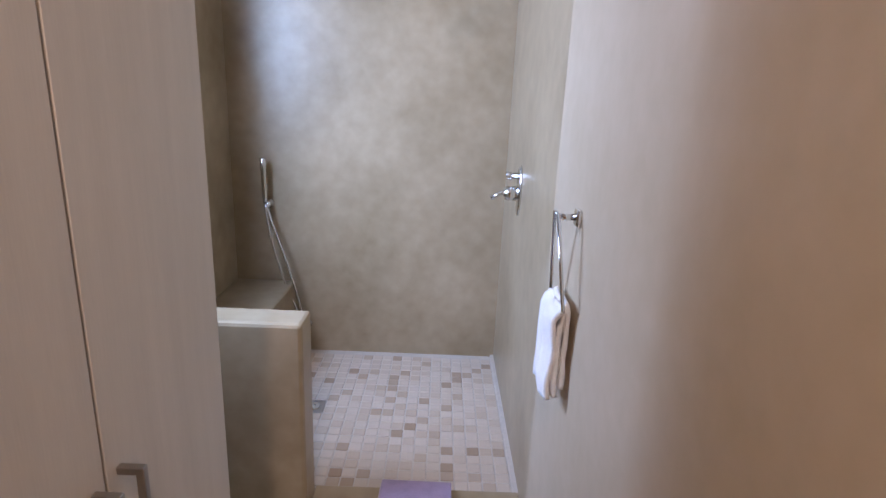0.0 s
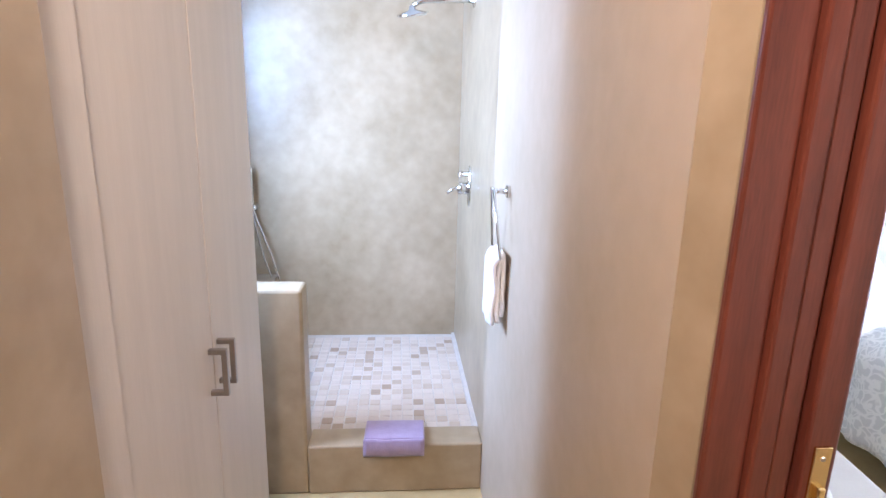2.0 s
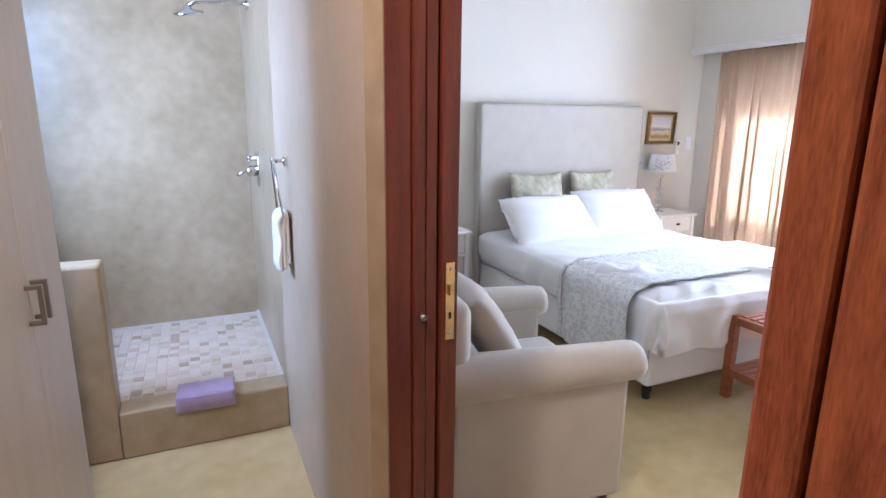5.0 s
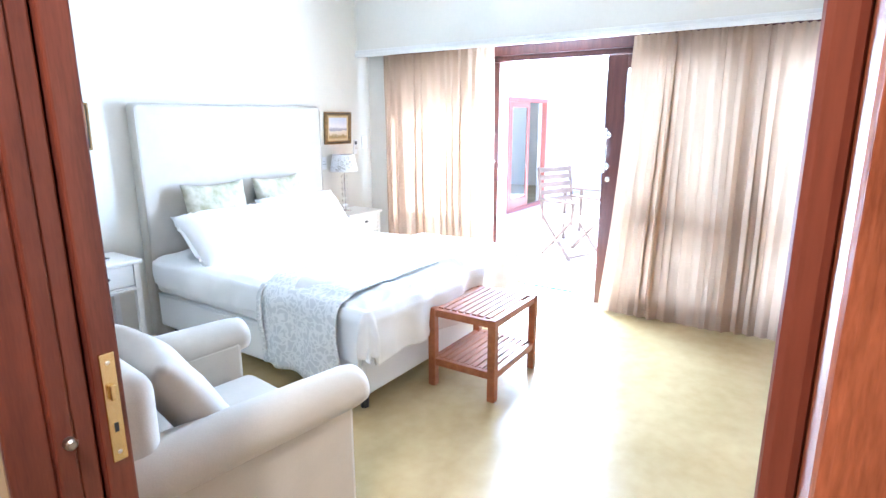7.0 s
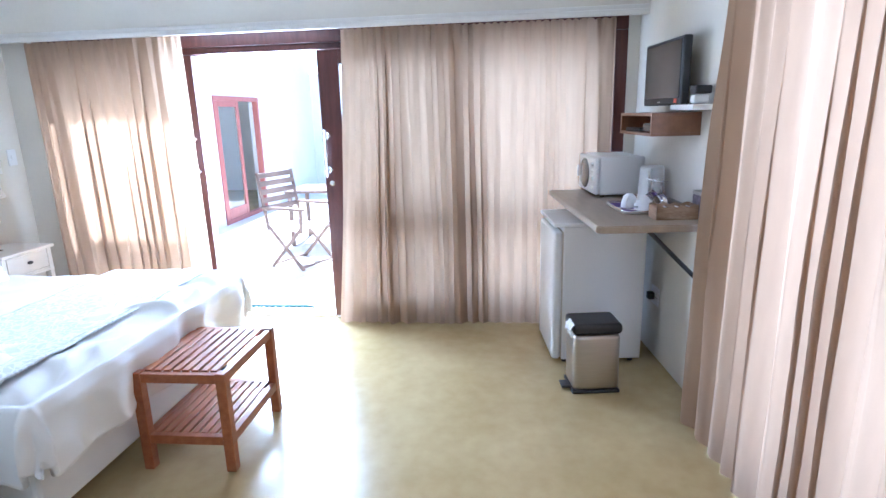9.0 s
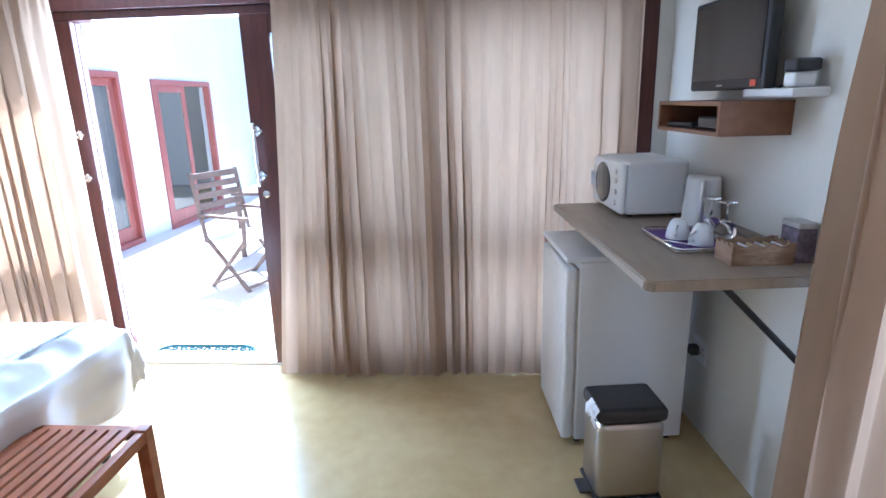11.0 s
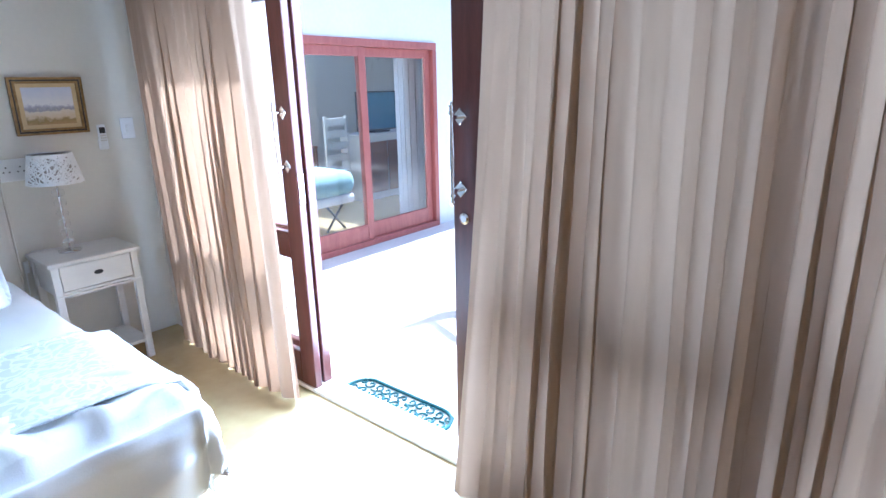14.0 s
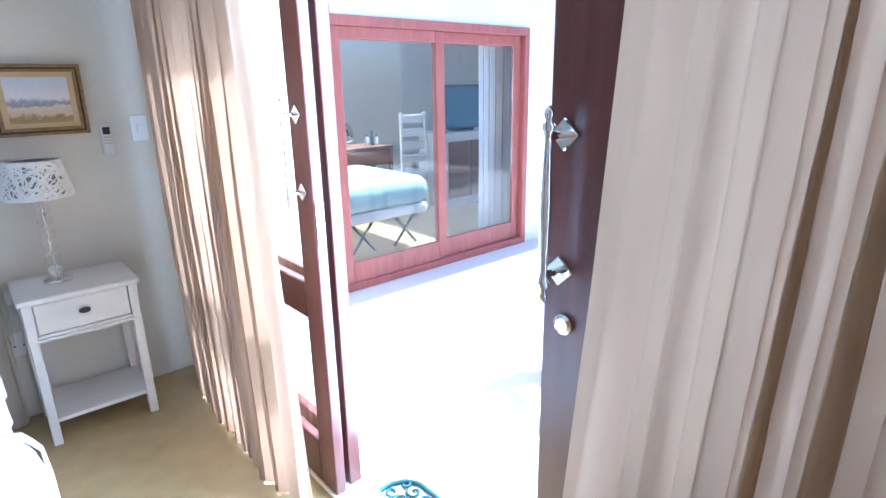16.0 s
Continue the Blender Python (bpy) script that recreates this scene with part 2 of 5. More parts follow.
def box(bm, x0, y0, z0, x1, y1, z1, bevel=0.0, seg=2, m=None):
    r = bmesh.ops.create_cube(bm, size=1)
    vs = r["verts"]
    bmesh.ops.scale(bm, vec=(abs(x1 - x0), abs(y1 - y0), abs(z1 - z0)), verts=vs)
    bmesh.ops.translate(bm, vec=((x0 + x1) / 2, (y0 + y1) / 2, (z0 + z1) / 2), verts=vs)
    if bevel:
        es = list({e for v in vs for e in v.link_edges})
        out = bmesh.ops.bevel(bm, geom=es, offset=bevel, segments=seg, profile=0.5, affect="EDGES")
        vs = [v for v in out["verts"]] + [v for v in vs if v.is_valid]
        vs = list({v for v in vs if v.is_valid})
    if m is not None:
        bmesh.ops.transform(bm, matrix=m, verts=vs)
    return bm


def bx(*a, **k):
    return box(bmesh.new(), *a, **k)


def lathe(profile, seg=20, m=None, bm=None):
    """Turned body about z: (radius, height) pairs from bottom to top."""
    bm = bm or bmesh.new()
    rings = []
    made = []
    for r, z in profile:
        ring = [bm.verts.new((max(r, 1e-4) * math.cos(2 * math.pi * k / seg), max(r, 1e-4) * math.sin(2 * math.pi * k / seg), z)) for k in range(seg)]
        rings.append(ring)
        made += ring
    for a, b in zip(rings, rings[1:]):
        for k in range(seg):
            bm.faces.new((a[k], a[(k + 1) % seg], b[(k + 1) % seg], b[k]))
    bm.faces.new(rings[0][::-1])
    bm.faces.new(rings[-1])
    if m is not None:
        bmesh.ops.transform(bm, matrix=m, verts=made)
    return bm


def tube(points, r, seg=8, bm=None):
    """A round bar along points."""
    bm = bm or bmesh.new()
    pts = [Vector(p) for p in points]
    rings = []
    up = Vector((0.31, 0.2, 0.93))
    for i, p in enumerate(pts):
        d = (pts[min(i + 1, len(pts) - 1)] - pts[max(i - 1, 0)]).normalized()
        a = d.cross(up)
        a = a.normalized() if a.length > 1e-3 else d.orthogonal().normalized()
        c = d.cross(a).normalized()
        rings.append([bm.verts.new(p + r * (math.cos(2 * math.pi * k / seg) * a + math.sin(2 * math.pi * k / seg) * c)) for k in range(seg)])
    for a, b in zip(rings, rings[1:]):
        for k in range(seg):
            bm.faces.new((a[k], a[(k + 1) % seg], b[(k + 1) % seg], b[k]))
    bm.faces.new(rings[0][::-1])
    bm.faces.new(rings[-1])
    return bm


def grid(nu, nv, f, bm=None):
    bm = bm or bmesh.new()
    vs = [[bm.verts.new(f(i / nu, j / nv)) for j in range(nv + 1)] for i in range(nu + 1)]
    for i in range(nu):
        for j in range(nv):
            bm.faces.new((vs[i][j], vs[i + 1][j], vs[i + 1][j + 1], vs[i][j + 1]))
    return bm


def prism(outline, z0, z1, bevel=0.0):
    """A flat plate with that outline."""
    bm = bmesh.new()
    lo = [bm.verts.new((x, y, z0)) for x, y in outline]
    hi = [bm.verts.new((x, y, z1)) for x, y in outline]
    n = len(outline)
    for k in range(n):
        bm.faces.new((lo[k], lo[(k + 1) % n], hi[(k + 1) % n], hi[k]))
    bm.faces.new(lo[::-1])
    bm.faces.new(hi)
    if bevel:
        bmesh.ops.recalc_face_normals(bm, faces=bm.faces[:])
        bmesh.ops.bevel(bm, geom=bm.edges[:], offset=bevel, segments=2, affect="EDGES")
    return bm


def pillow_bm(w, h, d, puff=0.5, seed=0, n=22, flange=0.0):
    """A stuffed cushion, w by h, lying in its own xz plane, d thick."""
    bm = bmesh.new()
    for side in (1, -1):
        def f(u, v):
            x, z = 2 * u - 1, 2 * v - 1
            e = max(0.0, (1 - abs(x) ** 3.2) * (1 - abs(z) ** 3.2)) ** puff
            pinch = 1 - 0.07 * (1 - x * x) * abs(z) ** 4
            wr = 0.10 * noise.noise((x * 2.2 + seed, z * 2.2, side * 3.1)) + 0.05 * noise.noise((x * 6 + seed, z * 6, side * 7.0))
            return (x * w / 2 * (1 - 0.05 * (1 - z * z)), side * d / 2 * e * (1 + wr), z * h / 2 * pinch * (1 - 0.05 * (1 - x * x)))
        grid(n, n, f, bm)
    bmesh.ops.remove_doubles(bm, verts=bm.verts[:], dist=0.0008)
    return bm


def structure(name, bm, mat, label=""):
    return tagged(part(name, bm, mat), label, "", "", "structure")


# ---- bathroom shell ----
structure("floor_bathroom", bx(-0.7, -1.7, -0.12, 1.0, 3.7, 0.0), SCREED, "polished yellow screed floor of the bathroom")
structure("wall_shower_back", bx(-0.6, 3.58, 0, 1.06, 3.72, 2.75), CEMENT, "mottled taupe cement plaster wall")
bm = bx(-0.56, 0.86, 0, -0.41, 2.0, 2.75)
box(bm, -0.56, 2.96, 0, -0.41, 3.58, 2.75)
box(bm, -0.56, 2.0, 0, -0.41, 2.96, 1.19)
box(bm, -0.56, 2.0, 2.2, -0.41, 2.96, 2.75)
structure("wall_shower_side", bm, CEMENT, "taupe cement plaster wall with a shower window")
bm = bx(-0.50, 2.002, 1.192, -0.455, 2.03, 2.198)
box(bm, -0.50, 2.93, 1.192, -0.412, 2.958, 2.198)
box(bm, -0.50, 2.03, 1.192, -0.455, 2.93, 1.22)
box(bm, -0.50, 2.03, 2.17, -0.455, 2.93, 2.198)
structure("window_shower", bm, WPAINT, "white window frame in the shower wall")
structure("wall_bath_east", bx(0.945, 0.972, 0, 1.06, 2.365, 2.75), CEMENT_WARM, "smooth warm cement plaster wall")
structure("wall_reveal", prism([(0.945, 0.97), (0.966, 0.907), (1.06, 0.907), (1.06, 0.97)], 0, 2.07), CEMENT, "olive plaster reveal splayed towards the door frame")
structure("wall_shower_east", bx(0.945, 2.365, 0, 1.06, 3.58, 2.75), CEMENT, "smooth taupe cement plaster wall of the shower")
structure("wall_bath_south_part", bx(0.945, -1.7, 0, 1.06, -0.045, 2.75), CEMENT_WARM, "cement plaster wall beside the door")
structure("wall_over_door", bx(0.945, -0.045, 2.072, 1.06, 0.97, 2.75), CEMENT_WARM, "plaster wall over the doorway")
structure("wall_bath_south", bx(-0.75, -1.84, 0, 1.06, -1.7, 2.75), OCHRE, "ochre plaster end wall")
structure("wall_bath_west", bx(-0.75, -1.7, 0, -0.61, 0.9, 2.75), OCHRE, "ochre painted plaster wall")
structure("wall_alcove", bx(-0.61, 0.775, 0, 0.165, 0.855, 2.75), OCHRE, "ochre painted plaster wall of the alcove")
structure("wall_pier", bx(0.165, 0.76, 0, 0.226, 0.95, 2.75), CEMENT, "narrow olive plaster pier")
structure("ceiling_bathroom", bx(-0.75, -1.84, 2.75, 1.06, 3.72, 2.85), CEILING, "plain pale bathroom ceiling")
structure("half_wall", bx(-0.41, 2.36, 0, 0.229, 2.485, 0.885, bevel=0.012), CEMENT, "low cement plaster half wall of the shower")
structure("shower_ledge", bx(-0.41, 2.485, 0, -0.11, 3.58, 0.595, bevel=0.01), CEMENT, "cement plaster ledge along the shower wall")
structure("shower_step", bx(0.229, 2.36, 0, 0.945, 2.5, 0.218, bevel=0.008), CEMENT, "plastered step up into the shower")
structure("floor_shower", bx(-0.11, 2.5, 0, 0.945, 3.58, 0.2025), GROUT, "pale grout bed of the shower floor")
structure("trim_shower", bx(0.928, 2.5, 0.2025, 0.945, 3.58, 0.214), GROUT, "white sealant line along the shower wall")

lamp = thing("ceiling_light", pose(0.42, 0.35, 2.75), "small round warm ceiling light in the bathroom", "ceiling light")
part("bezel", lathe([(0.07, -0.012), (0.085, 0.0)], 24), WPAINT, lamp)
bulb = bpy.data.materials.new("warm_lamp_glow")
bulb.use_nodes = True
bulb.node_tree.nodes["Principled BSDF"].inputs["Emission Color"].default_value = (1.0, 0.62, 0.3, 1)
bulb.node_tree.nodes["Principled BSDF"].inputs["Emission Strength"].default_value = 6
part("diffuser", lathe([(0.06, -0.02), (0.065, -0.012)], 24), bulb, lamp)
area("bathroom_lamp", (0.42, 0.35, 2.70), (0.42, 0.36, 0), 0.12, 0.12, BATH_W, (1.0, 0.80, 0.58))

# ---- bedroom shell ----
WS = pose(4.04, -0.84, 0, 0, 0, 5.7)       # the south wall stands a little askew


def on_s(u, v, z=0, rz=0):
    return WS @ pose(u, v, z, 0, 0, rz)


H = 3.0
structure("floor_bedroom", prism([(1.0, -1.4), (5.27, -1.4), (5.27, 3.98), (1.0, 3.98)], -0.12, 0.0), SCREED, "polished yellow screed floor with a soft sheen")
structure("wall_north", bx(1.06, 3.855, 0, 5.4, 3.99, H), PAINT, "warm white painted bedroom wall")
structure("wall_west", bx(1.062, 0.9, 0, 1.075, 3.855, H), PAINT, "warm white painted wall behind the armchair")
structure("wall_west_south", bx(1.062, -1.2, 0, 1.075, -0.045, H), PAINT, "warm white painted wall by the door")
structure("wall_west_over", bx(1.062, -0.045, 2.07, 1.075, 0.9, H), PAINT, "warm white painted wall over the doorway")
bm = bx(-0.55, -0.14, 0, 1.33, 0, H, m=WS)
box(bm, -3.05, -0.14, 2.08, -0.55, 0, H, m=WS)
box(bm, -3.05, -0.14, 0, -2.6, 0, 2.08, m=WS)
structure("wall_south", bm, PAINT, "warm white painted wall with a wide curtained window")
structure("ceiling_bedroom", bx(1.0, -1.4, H, 5.45, 3.99, H + 0.12), CEILING, "plain white bedroom ceiling")
structure("bulkhead", bx(4.957, -0.9, 2.125, 5.4, 3.853, H - 0.002), PAINT, "boxed plaster bulkhead over the curtains")
bm = bx(4.925, -0.74, 2.088, 4.957, 3.852, 2.124, bevel=0.006)
box(bm, 4.935, -0.74, 2.124, 4.957, 3.852, 2.15, bevel=0.005)
structure("trim_pelmet", bm, WPAINT, "cream moulded pelmet rail above the curtains")
structure("wall_east_end_north", bx(5.12, 3.6, 0, 5.4, 3.855, 2.125), PAINT, "painted wall beside the glazing")
structure("wall_east_end_south", bx(5.12, -0.95, 0, 5.4, -0.66, 2.125), PAINT, "painted wall beside the counter")

# timber glazing of the east side
def frame_bar(parent, name, *dims):
    return part(name, bx(*dims, bevel=0.005), MAHOG, parent)


glz = thing("window_east", pose(0, 0, 0), "dark mahogany framed glazing wall behind the curtains", "window")
glz["kind"] = "structure"
frame_bar(glz, "head_rail", 5.12, -0.66, 2.03, 5.27, 3.6, 2.124)
frame_bar(glz, "head_track", 5.15, -0.58, 1.985, 5.25, 3.52, 2.029)
frame_bar(glz, "end_post", 5.12, -0.66, 0, 5.27, -0.58, 2.029)
frame_bar(glz, "end_post", 5.12, 3.52, 0, 5.27, 3.6, 2.029)
part("sill", bx(5.13, -0.58, 0.0, 5.27, 3.52, 0.022, bevel=0.005), PATIO, glz, "worn pale threshold")
for y0, y1 in ((0.40, 0.52), (-0.58, -0.48)):
    frame_bar(glz, "post", 5.215, y0, 0.022, 5.255, y1, 1.985)
for y0, y1 in ((-0.48, 0.40), (0.52, 1.30), (2.56, 3.52)):
    frame_bar(glz, "bottom_rail", 5.215, y0, 0.022, 5.255, y1, 0.2)
    frame_bar(glz, "mid_rail", 5.215, y0, 0.69, 5.255, y1, 0.83)
    frame_bar(glz, "top_rail", 5.215, y0, 1.88, 5.255, y1, 1.985)
    for z0, z1 in ((0.2, 0.69), (0.83, 1.88)):
        p = part("pane", bx(5.232, y0, z0, 5.238, y1, z1), PANE, glz)
        p.visible_shadow = False


def pull_handle(parent, x, y, z0, z1, side):
    """Turned pull with square roses."""
    L = z1 - z0
    prof = [(0.002, 0), (0.007, 0.006), (0.01, 0.014), (0.006, 0.024), (0.013, 0.034), (0.008, 0.045), (0.0065, 0.06), (0.0105, L / 2), (0.0065, L - 0.06), (0.008, L - 0.045), (0.013, L - 0.034), (0.006, L - 0.024), (0.01, L - 0.014), (0.007, L - 0.006), (0.002, L)]
    h = part("pull_handle", lathe(prof, 14, pose(x - 0.05 * side, y, z0)), CHROME, parent, "turned silver pull handle", True)
    for z in (z0 + 0.05, z1 - 0.05):
        part("rose", bx(-0.021, -0.021, -0.004, 0.021, 0.021, 0.004, bevel=0.003, m=pose(x - 0.004 * side, y, z, 0, 90, 0) @ pose(0, 0, 0, 0, 0, 45)), CHROME, h)
        part("stem", lathe([(0.007, 0), (0.007, 0.05)], 10, pose(x, y, z, 0, -90 * side, 0)), CHROME, h)


door = thing("sliding_door", pose(0, 0, 0), "mahogany sliding door leaf with a turned silver pull", "door")
frame_bar(door, "lock_stile", 5.105, 1.30, 0.024, 5.15, 1.452, 1.98)
frame_bar(door, "back_stile", 5.105, 0.44, 0.024, 5.15, 0.52, 1.98)
frame_bar(door, "bottom_rail", 5.105, 0.52, 0.024, 5.15, 1.30, 0.2)
frame_bar(door, "mid_rail", 5.105, 0.52, 0.70, 5.15, 1.30, 0.83)
frame_bar(door, "top_rail", 5.105, 0.52, 1.88, 5.15, 1.30, 1.98)
for z0, z1 in ((0.2, 0.70), (0.83, 1.88)):
    p = part("pane", bx(5.124, 0.52, z0, 5.13, 1.30, z1), PANE, door)
    p.visible_shadow = False
pull_handle(door, 5.105, 1.415, 1.10, 1.44, 1)
part("lock_cylinder", lathe([(0.02, 0), (0.02, 0.008), (0.012, 0.012)], 16, pose(5.105, 1.40, 1.05, 0, -90, 0)), CHROME, door, "round silver lock rose")

door = thing("sliding_door", pose(0, 0, 0), "mahogany sliding door leaf pushed open behind the curtain", "door")
frame_bar(door, "lock_stile", 5.135, 2.39, 0.024, 5.175, 2.50, 1.98)
frame_bar(door, "back_stile", 5.135, 3.34, 0.024, 5.175, 3.46, 1.98)
frame_bar(door, "bottom_rail", 5.135, 2.50, 0.024, 5.175, 3.34, 0.2)
frame_bar(door, "mid_rail", 5.135, 2.50, 0.70, 5.175, 3.34, 0.83)
frame_bar(door, "top_rail", 5.135, 2.50, 1.88, 5.175, 3.34, 1.98)
for z0, z1 in ((0.2, 0.70), (0.83, 1.88)):
    p = part("pane", bx(5.152, 2.50, z0, 5.158, 3.34, z1), PANE, door)
    p.visible_shadow = False
pull_handle(door, 5.135, 2.445, 1.10, 1.44, 1)
part("lock_plate", bx(5.142, 2.385, 0.98, 5.168, 2.391, 1.12), CHROME, door, "steel lock plate on the door edge")
frame_bar(glz, "post", 5.205, 2.41, 0.022, 5.255, 2.56, 1.985)

# south window behind its curtain
wso = thing("window_south", WS.copy(), "mahogany framed window behind a curtain", "window")
wso["kind"] = "structure"
for a in ((-2.6, -0.1, 0, -2.52, -0.03, 2.08), (-0.63, -0.1, 0, -0.55, -0.03, 2.08), (-1.62, -0.1, 0, -1.54, -0.03, 2.08), (-2.52, -0.1, 2.0, -0.63, -0.03, 2.08), (-2.52, -0.1, 0, -0.63, -0.03, 0.1)):
    part("frame_bar", bx(*a, bevel=0.004), MAHOG, wso)

# ---- doorway between bathroom and bedroom ----
jamb = thing("door_frame", pose(0, 0, 0), "dark mahogany rebated door frame", "door frame")
jamb["kind"] = "structure"
for n, a in (("jamb_post", (0.966, 0.893, 0, 1.022, 0.906, 2.03)), ("jamb_stop", (1.022, 0.882, 0, 1.05, 0.906, 2.03)), ("jamb_post", (1.05, 0.886, 0, 1.079, 0.899, 2.03)),
             ("hinge_post", (0.902, -0.034, 0, 1.072, 0.002, 2.03)), ("hinge_rebate", (0.985, 0.002, 0, 1.072, 0.017, 2.03)), ("head", (0.985, -0.03, 2.03, 1.072, 0.9, 2.069))):
    part(n, bx(*a, bevel=0.004), LEAFWOOD if n == "hinge_post" else MAHOG_RED, jamb)
leaf = thing("door_1", pose(0, 0, 0), "mahogany sliding bathroom door standing open with a brass lock", "door")
part("leaf", bx(1.083, 0.875, 0.012, 1.125, 1.70, 2.04, bevel=0.004), MAHOG_RED, leaf)
lock = part("lock_forend", bx(1.093, 0.871, 0.985, 1.115, 0.8755, 1.165, bevel=0.001), BRASS, leaf, "polished brass lock plate")
part("latch", bx(1.099, 0.862, 1.09, 1.109, 0.872, 1.115, bevel=0.002), BRASS, lock)
for z in (1.0, 1.15):
    part("screw", lathe([(0.0035, 0), (0.0025, 0.0015)], 10, pose(1.104, 0.871, z, 90, 0, 0)), NICKEL, lock)
part("keyhole", bx(1.101, 0.8703, 1.035, 1.107, 0.872, 1.05), BLACK, lock)
part("finger_stop", lathe([(0.009, 0), (0.009, 0.012), (0.006, 0.016)], 12, pose(1.04, 0.882, 1.045, 90, 0, 0)), NICKEL, jamb, "small dark metal stop")
door = thing("door_2", pose(0, 0, 0), "figured hardwood door leaf folded against the wall", "door")
part("stile", bx(0.904, -0.15, 0.012, 0.9445, -0.036, 2.02, bevel=0.004), LEAFWOOD, door)
part("panel", bx(0.909, -0.60, 0.12, 0.935, -0.15, 1.9, bevel=0.004), LEAFWOOD, door)
part("stile", bx(0.904, -0.72, 0.012, 0.9445, -0.60, 2.02, bevel=0.004), LEAFWOOD, door)
part("rail", bx(0.904, -0.60, 0.012, 0.9445, -0.15, 0.12, bevel=0.004), LEAFWOOD, door)
part("rail", bx(0.904, -0.60, 1.9, 0.9445, -0.15, 2.02, bevel=0.004), LEAFWOOD, door)

# ---- bathroom things ----
cab = thing("tall_cupboard", pose(0, 0, 0), "tall limed wood cupboard with two doors", "cupboard")
part("body", bx(-0.405, 0.953, 0.0, 0.18, 1.84, 2.5), LIMEWOOD, cab)
part("side_filler", bx(0.18, 0.953, 0.0, 0.206, 1.058, 2.5, bevel=0.002), LIMEWOOD, cab)
for y0, y1, yh in ((1.066, 1.448, 1.422), (1.453, 1.84, 1.479)):
    d = part("door", bx(0.182, y0, 0.02, 0.20, y1, 2.48, bevel=0.002), LIMEWOOD, cab)
    hb = bx(0.226, yh - 0.006, 0.955, 0.238, yh + 0.006, 1.06, bevel=0.002)
    box(hb, 0.2, yh - 0.006, 0.955, 0.23, yh + 0.006, 0.967, bevel=0.002)
    box(hb, 0.2, yh - 0.006, 1.048, 0.23, yh + 0.006, 1.06, bevel=0.002)
    part("handle", hb, NICKEL, d, "square satin metal handle")

van = thing("wooden_vanity", pose(0, 0, 0), "orange-brown wooden vanity against the ochre wall", "vanity")
part("body", bx(-0.605, 0.737, 0, 0.20, 0.757, 1.115, bevel=0.004), SHELFWOOD, van)
part("top", bx(-0.605, 0.728, 1.115, 0.212, 0.758, 1.145, bevel=0.004), PALEWOOD, van)

# hand shower on the back wall
hs = thing("hand_shower", pose(-0.235, 3.58, -0.06), "chrome hand shower with a looped metal hose", "shower")
part("wand", lathe([(0.011, 0), (0.013, 0.03), (0.013, 0.16), (0.016, 0.17), (0.016, 0.215), (0.012, 0.22)], 16, pose(0, -0.05, 1.07, 3, 0, 0)), CHROME, hs, "", True)
part("bracket", lathe([(0.024, 0), (0.024, 0.012), (0.014, 0.02), (0.014, 0.055)], 16, pose(0.008, 0, 1.06, 90, 0, 0)), CHROME, hs, "", True)
def hose(a, sag):
    pts = []
    for i in range(25):
        s = i / 24
        pts.append((0.0 + a * (s ** 1.2) + sag * math.sin(math.pi * s), -0.05 - 0.02 * math.sin(math.pi * s), 1.07 - 0.67 * s))
    return pts
part("hose", tube(hose(0.19, -0.015), 0.0055, 8), CHROME, hs, "ribbed chrome hose", True)
part("hose", tube(hose(0.19, 0.03), 0.0055, 8), CHROME, hs, "ribbed chrome hose", True)
part("outlet", lathe([(0.02, 0), (0.02, 0.01), (0.01, 0.016), (0.01, 0.05)], 14, pose(0.19, 0, 0.42, 90, 0, 0)), CHROME, hs, "", True)

mix = thing("shower_mixer", pose(0.945, 3.05, 1.20), "chrome shower mixer with an oval wall plate", "shower mixer")
bm = lathe([(0.052, 0), (0.052, 0.006), (0.047, 0.010)], 28)
bmesh.ops.scale(bm, vec=(1.95, 0.85, 1), verts=bm.verts[:])
part("plate", bm, CHROME, mix, "", True).matrix_basis = pose(0, 0, 0, 0, -90, 0)
part("body", lathe([(0.03, 0), (0.03, 0.04), (0.024, 0.055), (0.01, 0.06)], 20, pose(-0.008, 0, -0.01, 0, -90, 0)), CHROME, mix, "", True)
part("lever", tube([(-0.05, 0, -0.005), (-0.08, 0, -0.012), (-0.115, 0.0, -0.035)], 0.009, 10), CHROME, mix, "", True)
part("diverter", lathe([(0.012, 0), (0.012, 0.03), (0.016, 0.032), (0.016, 0.05), (0.012, 0.054)], 16, pose(-0.008, 0, 0.06, 0, -90, 0)), CHROME, mix, "", True)

rose = thing("shower_rose", pose(0.945, 3.1, 2.03), "round chrome overhead shower on a wall arm", "shower head")
part("arm", tube([(0, 0, 0.03), (-0.1, 0, 0.03), (-0.25, 0, 0.02), (-0.29, 0, 0.0)], 0.011, 10), CHROME, rose, "", True)
part("head", lathe([(0.07, 0), (0.075, 0.006), (0.07, 0.014), (0.02, 0.026), (0.014, 0.045)], 28, pose(-0.29, 0, -0.045, 12, -8, 0)), CHROME, rose, "", True)
part("flange", lathe([(0.03, 0), (0.03, 0.006), (0.014, 0.012)], 20, pose(0, 0, 0.03, 0, -90, 0)), CHROME, rose, "", True)

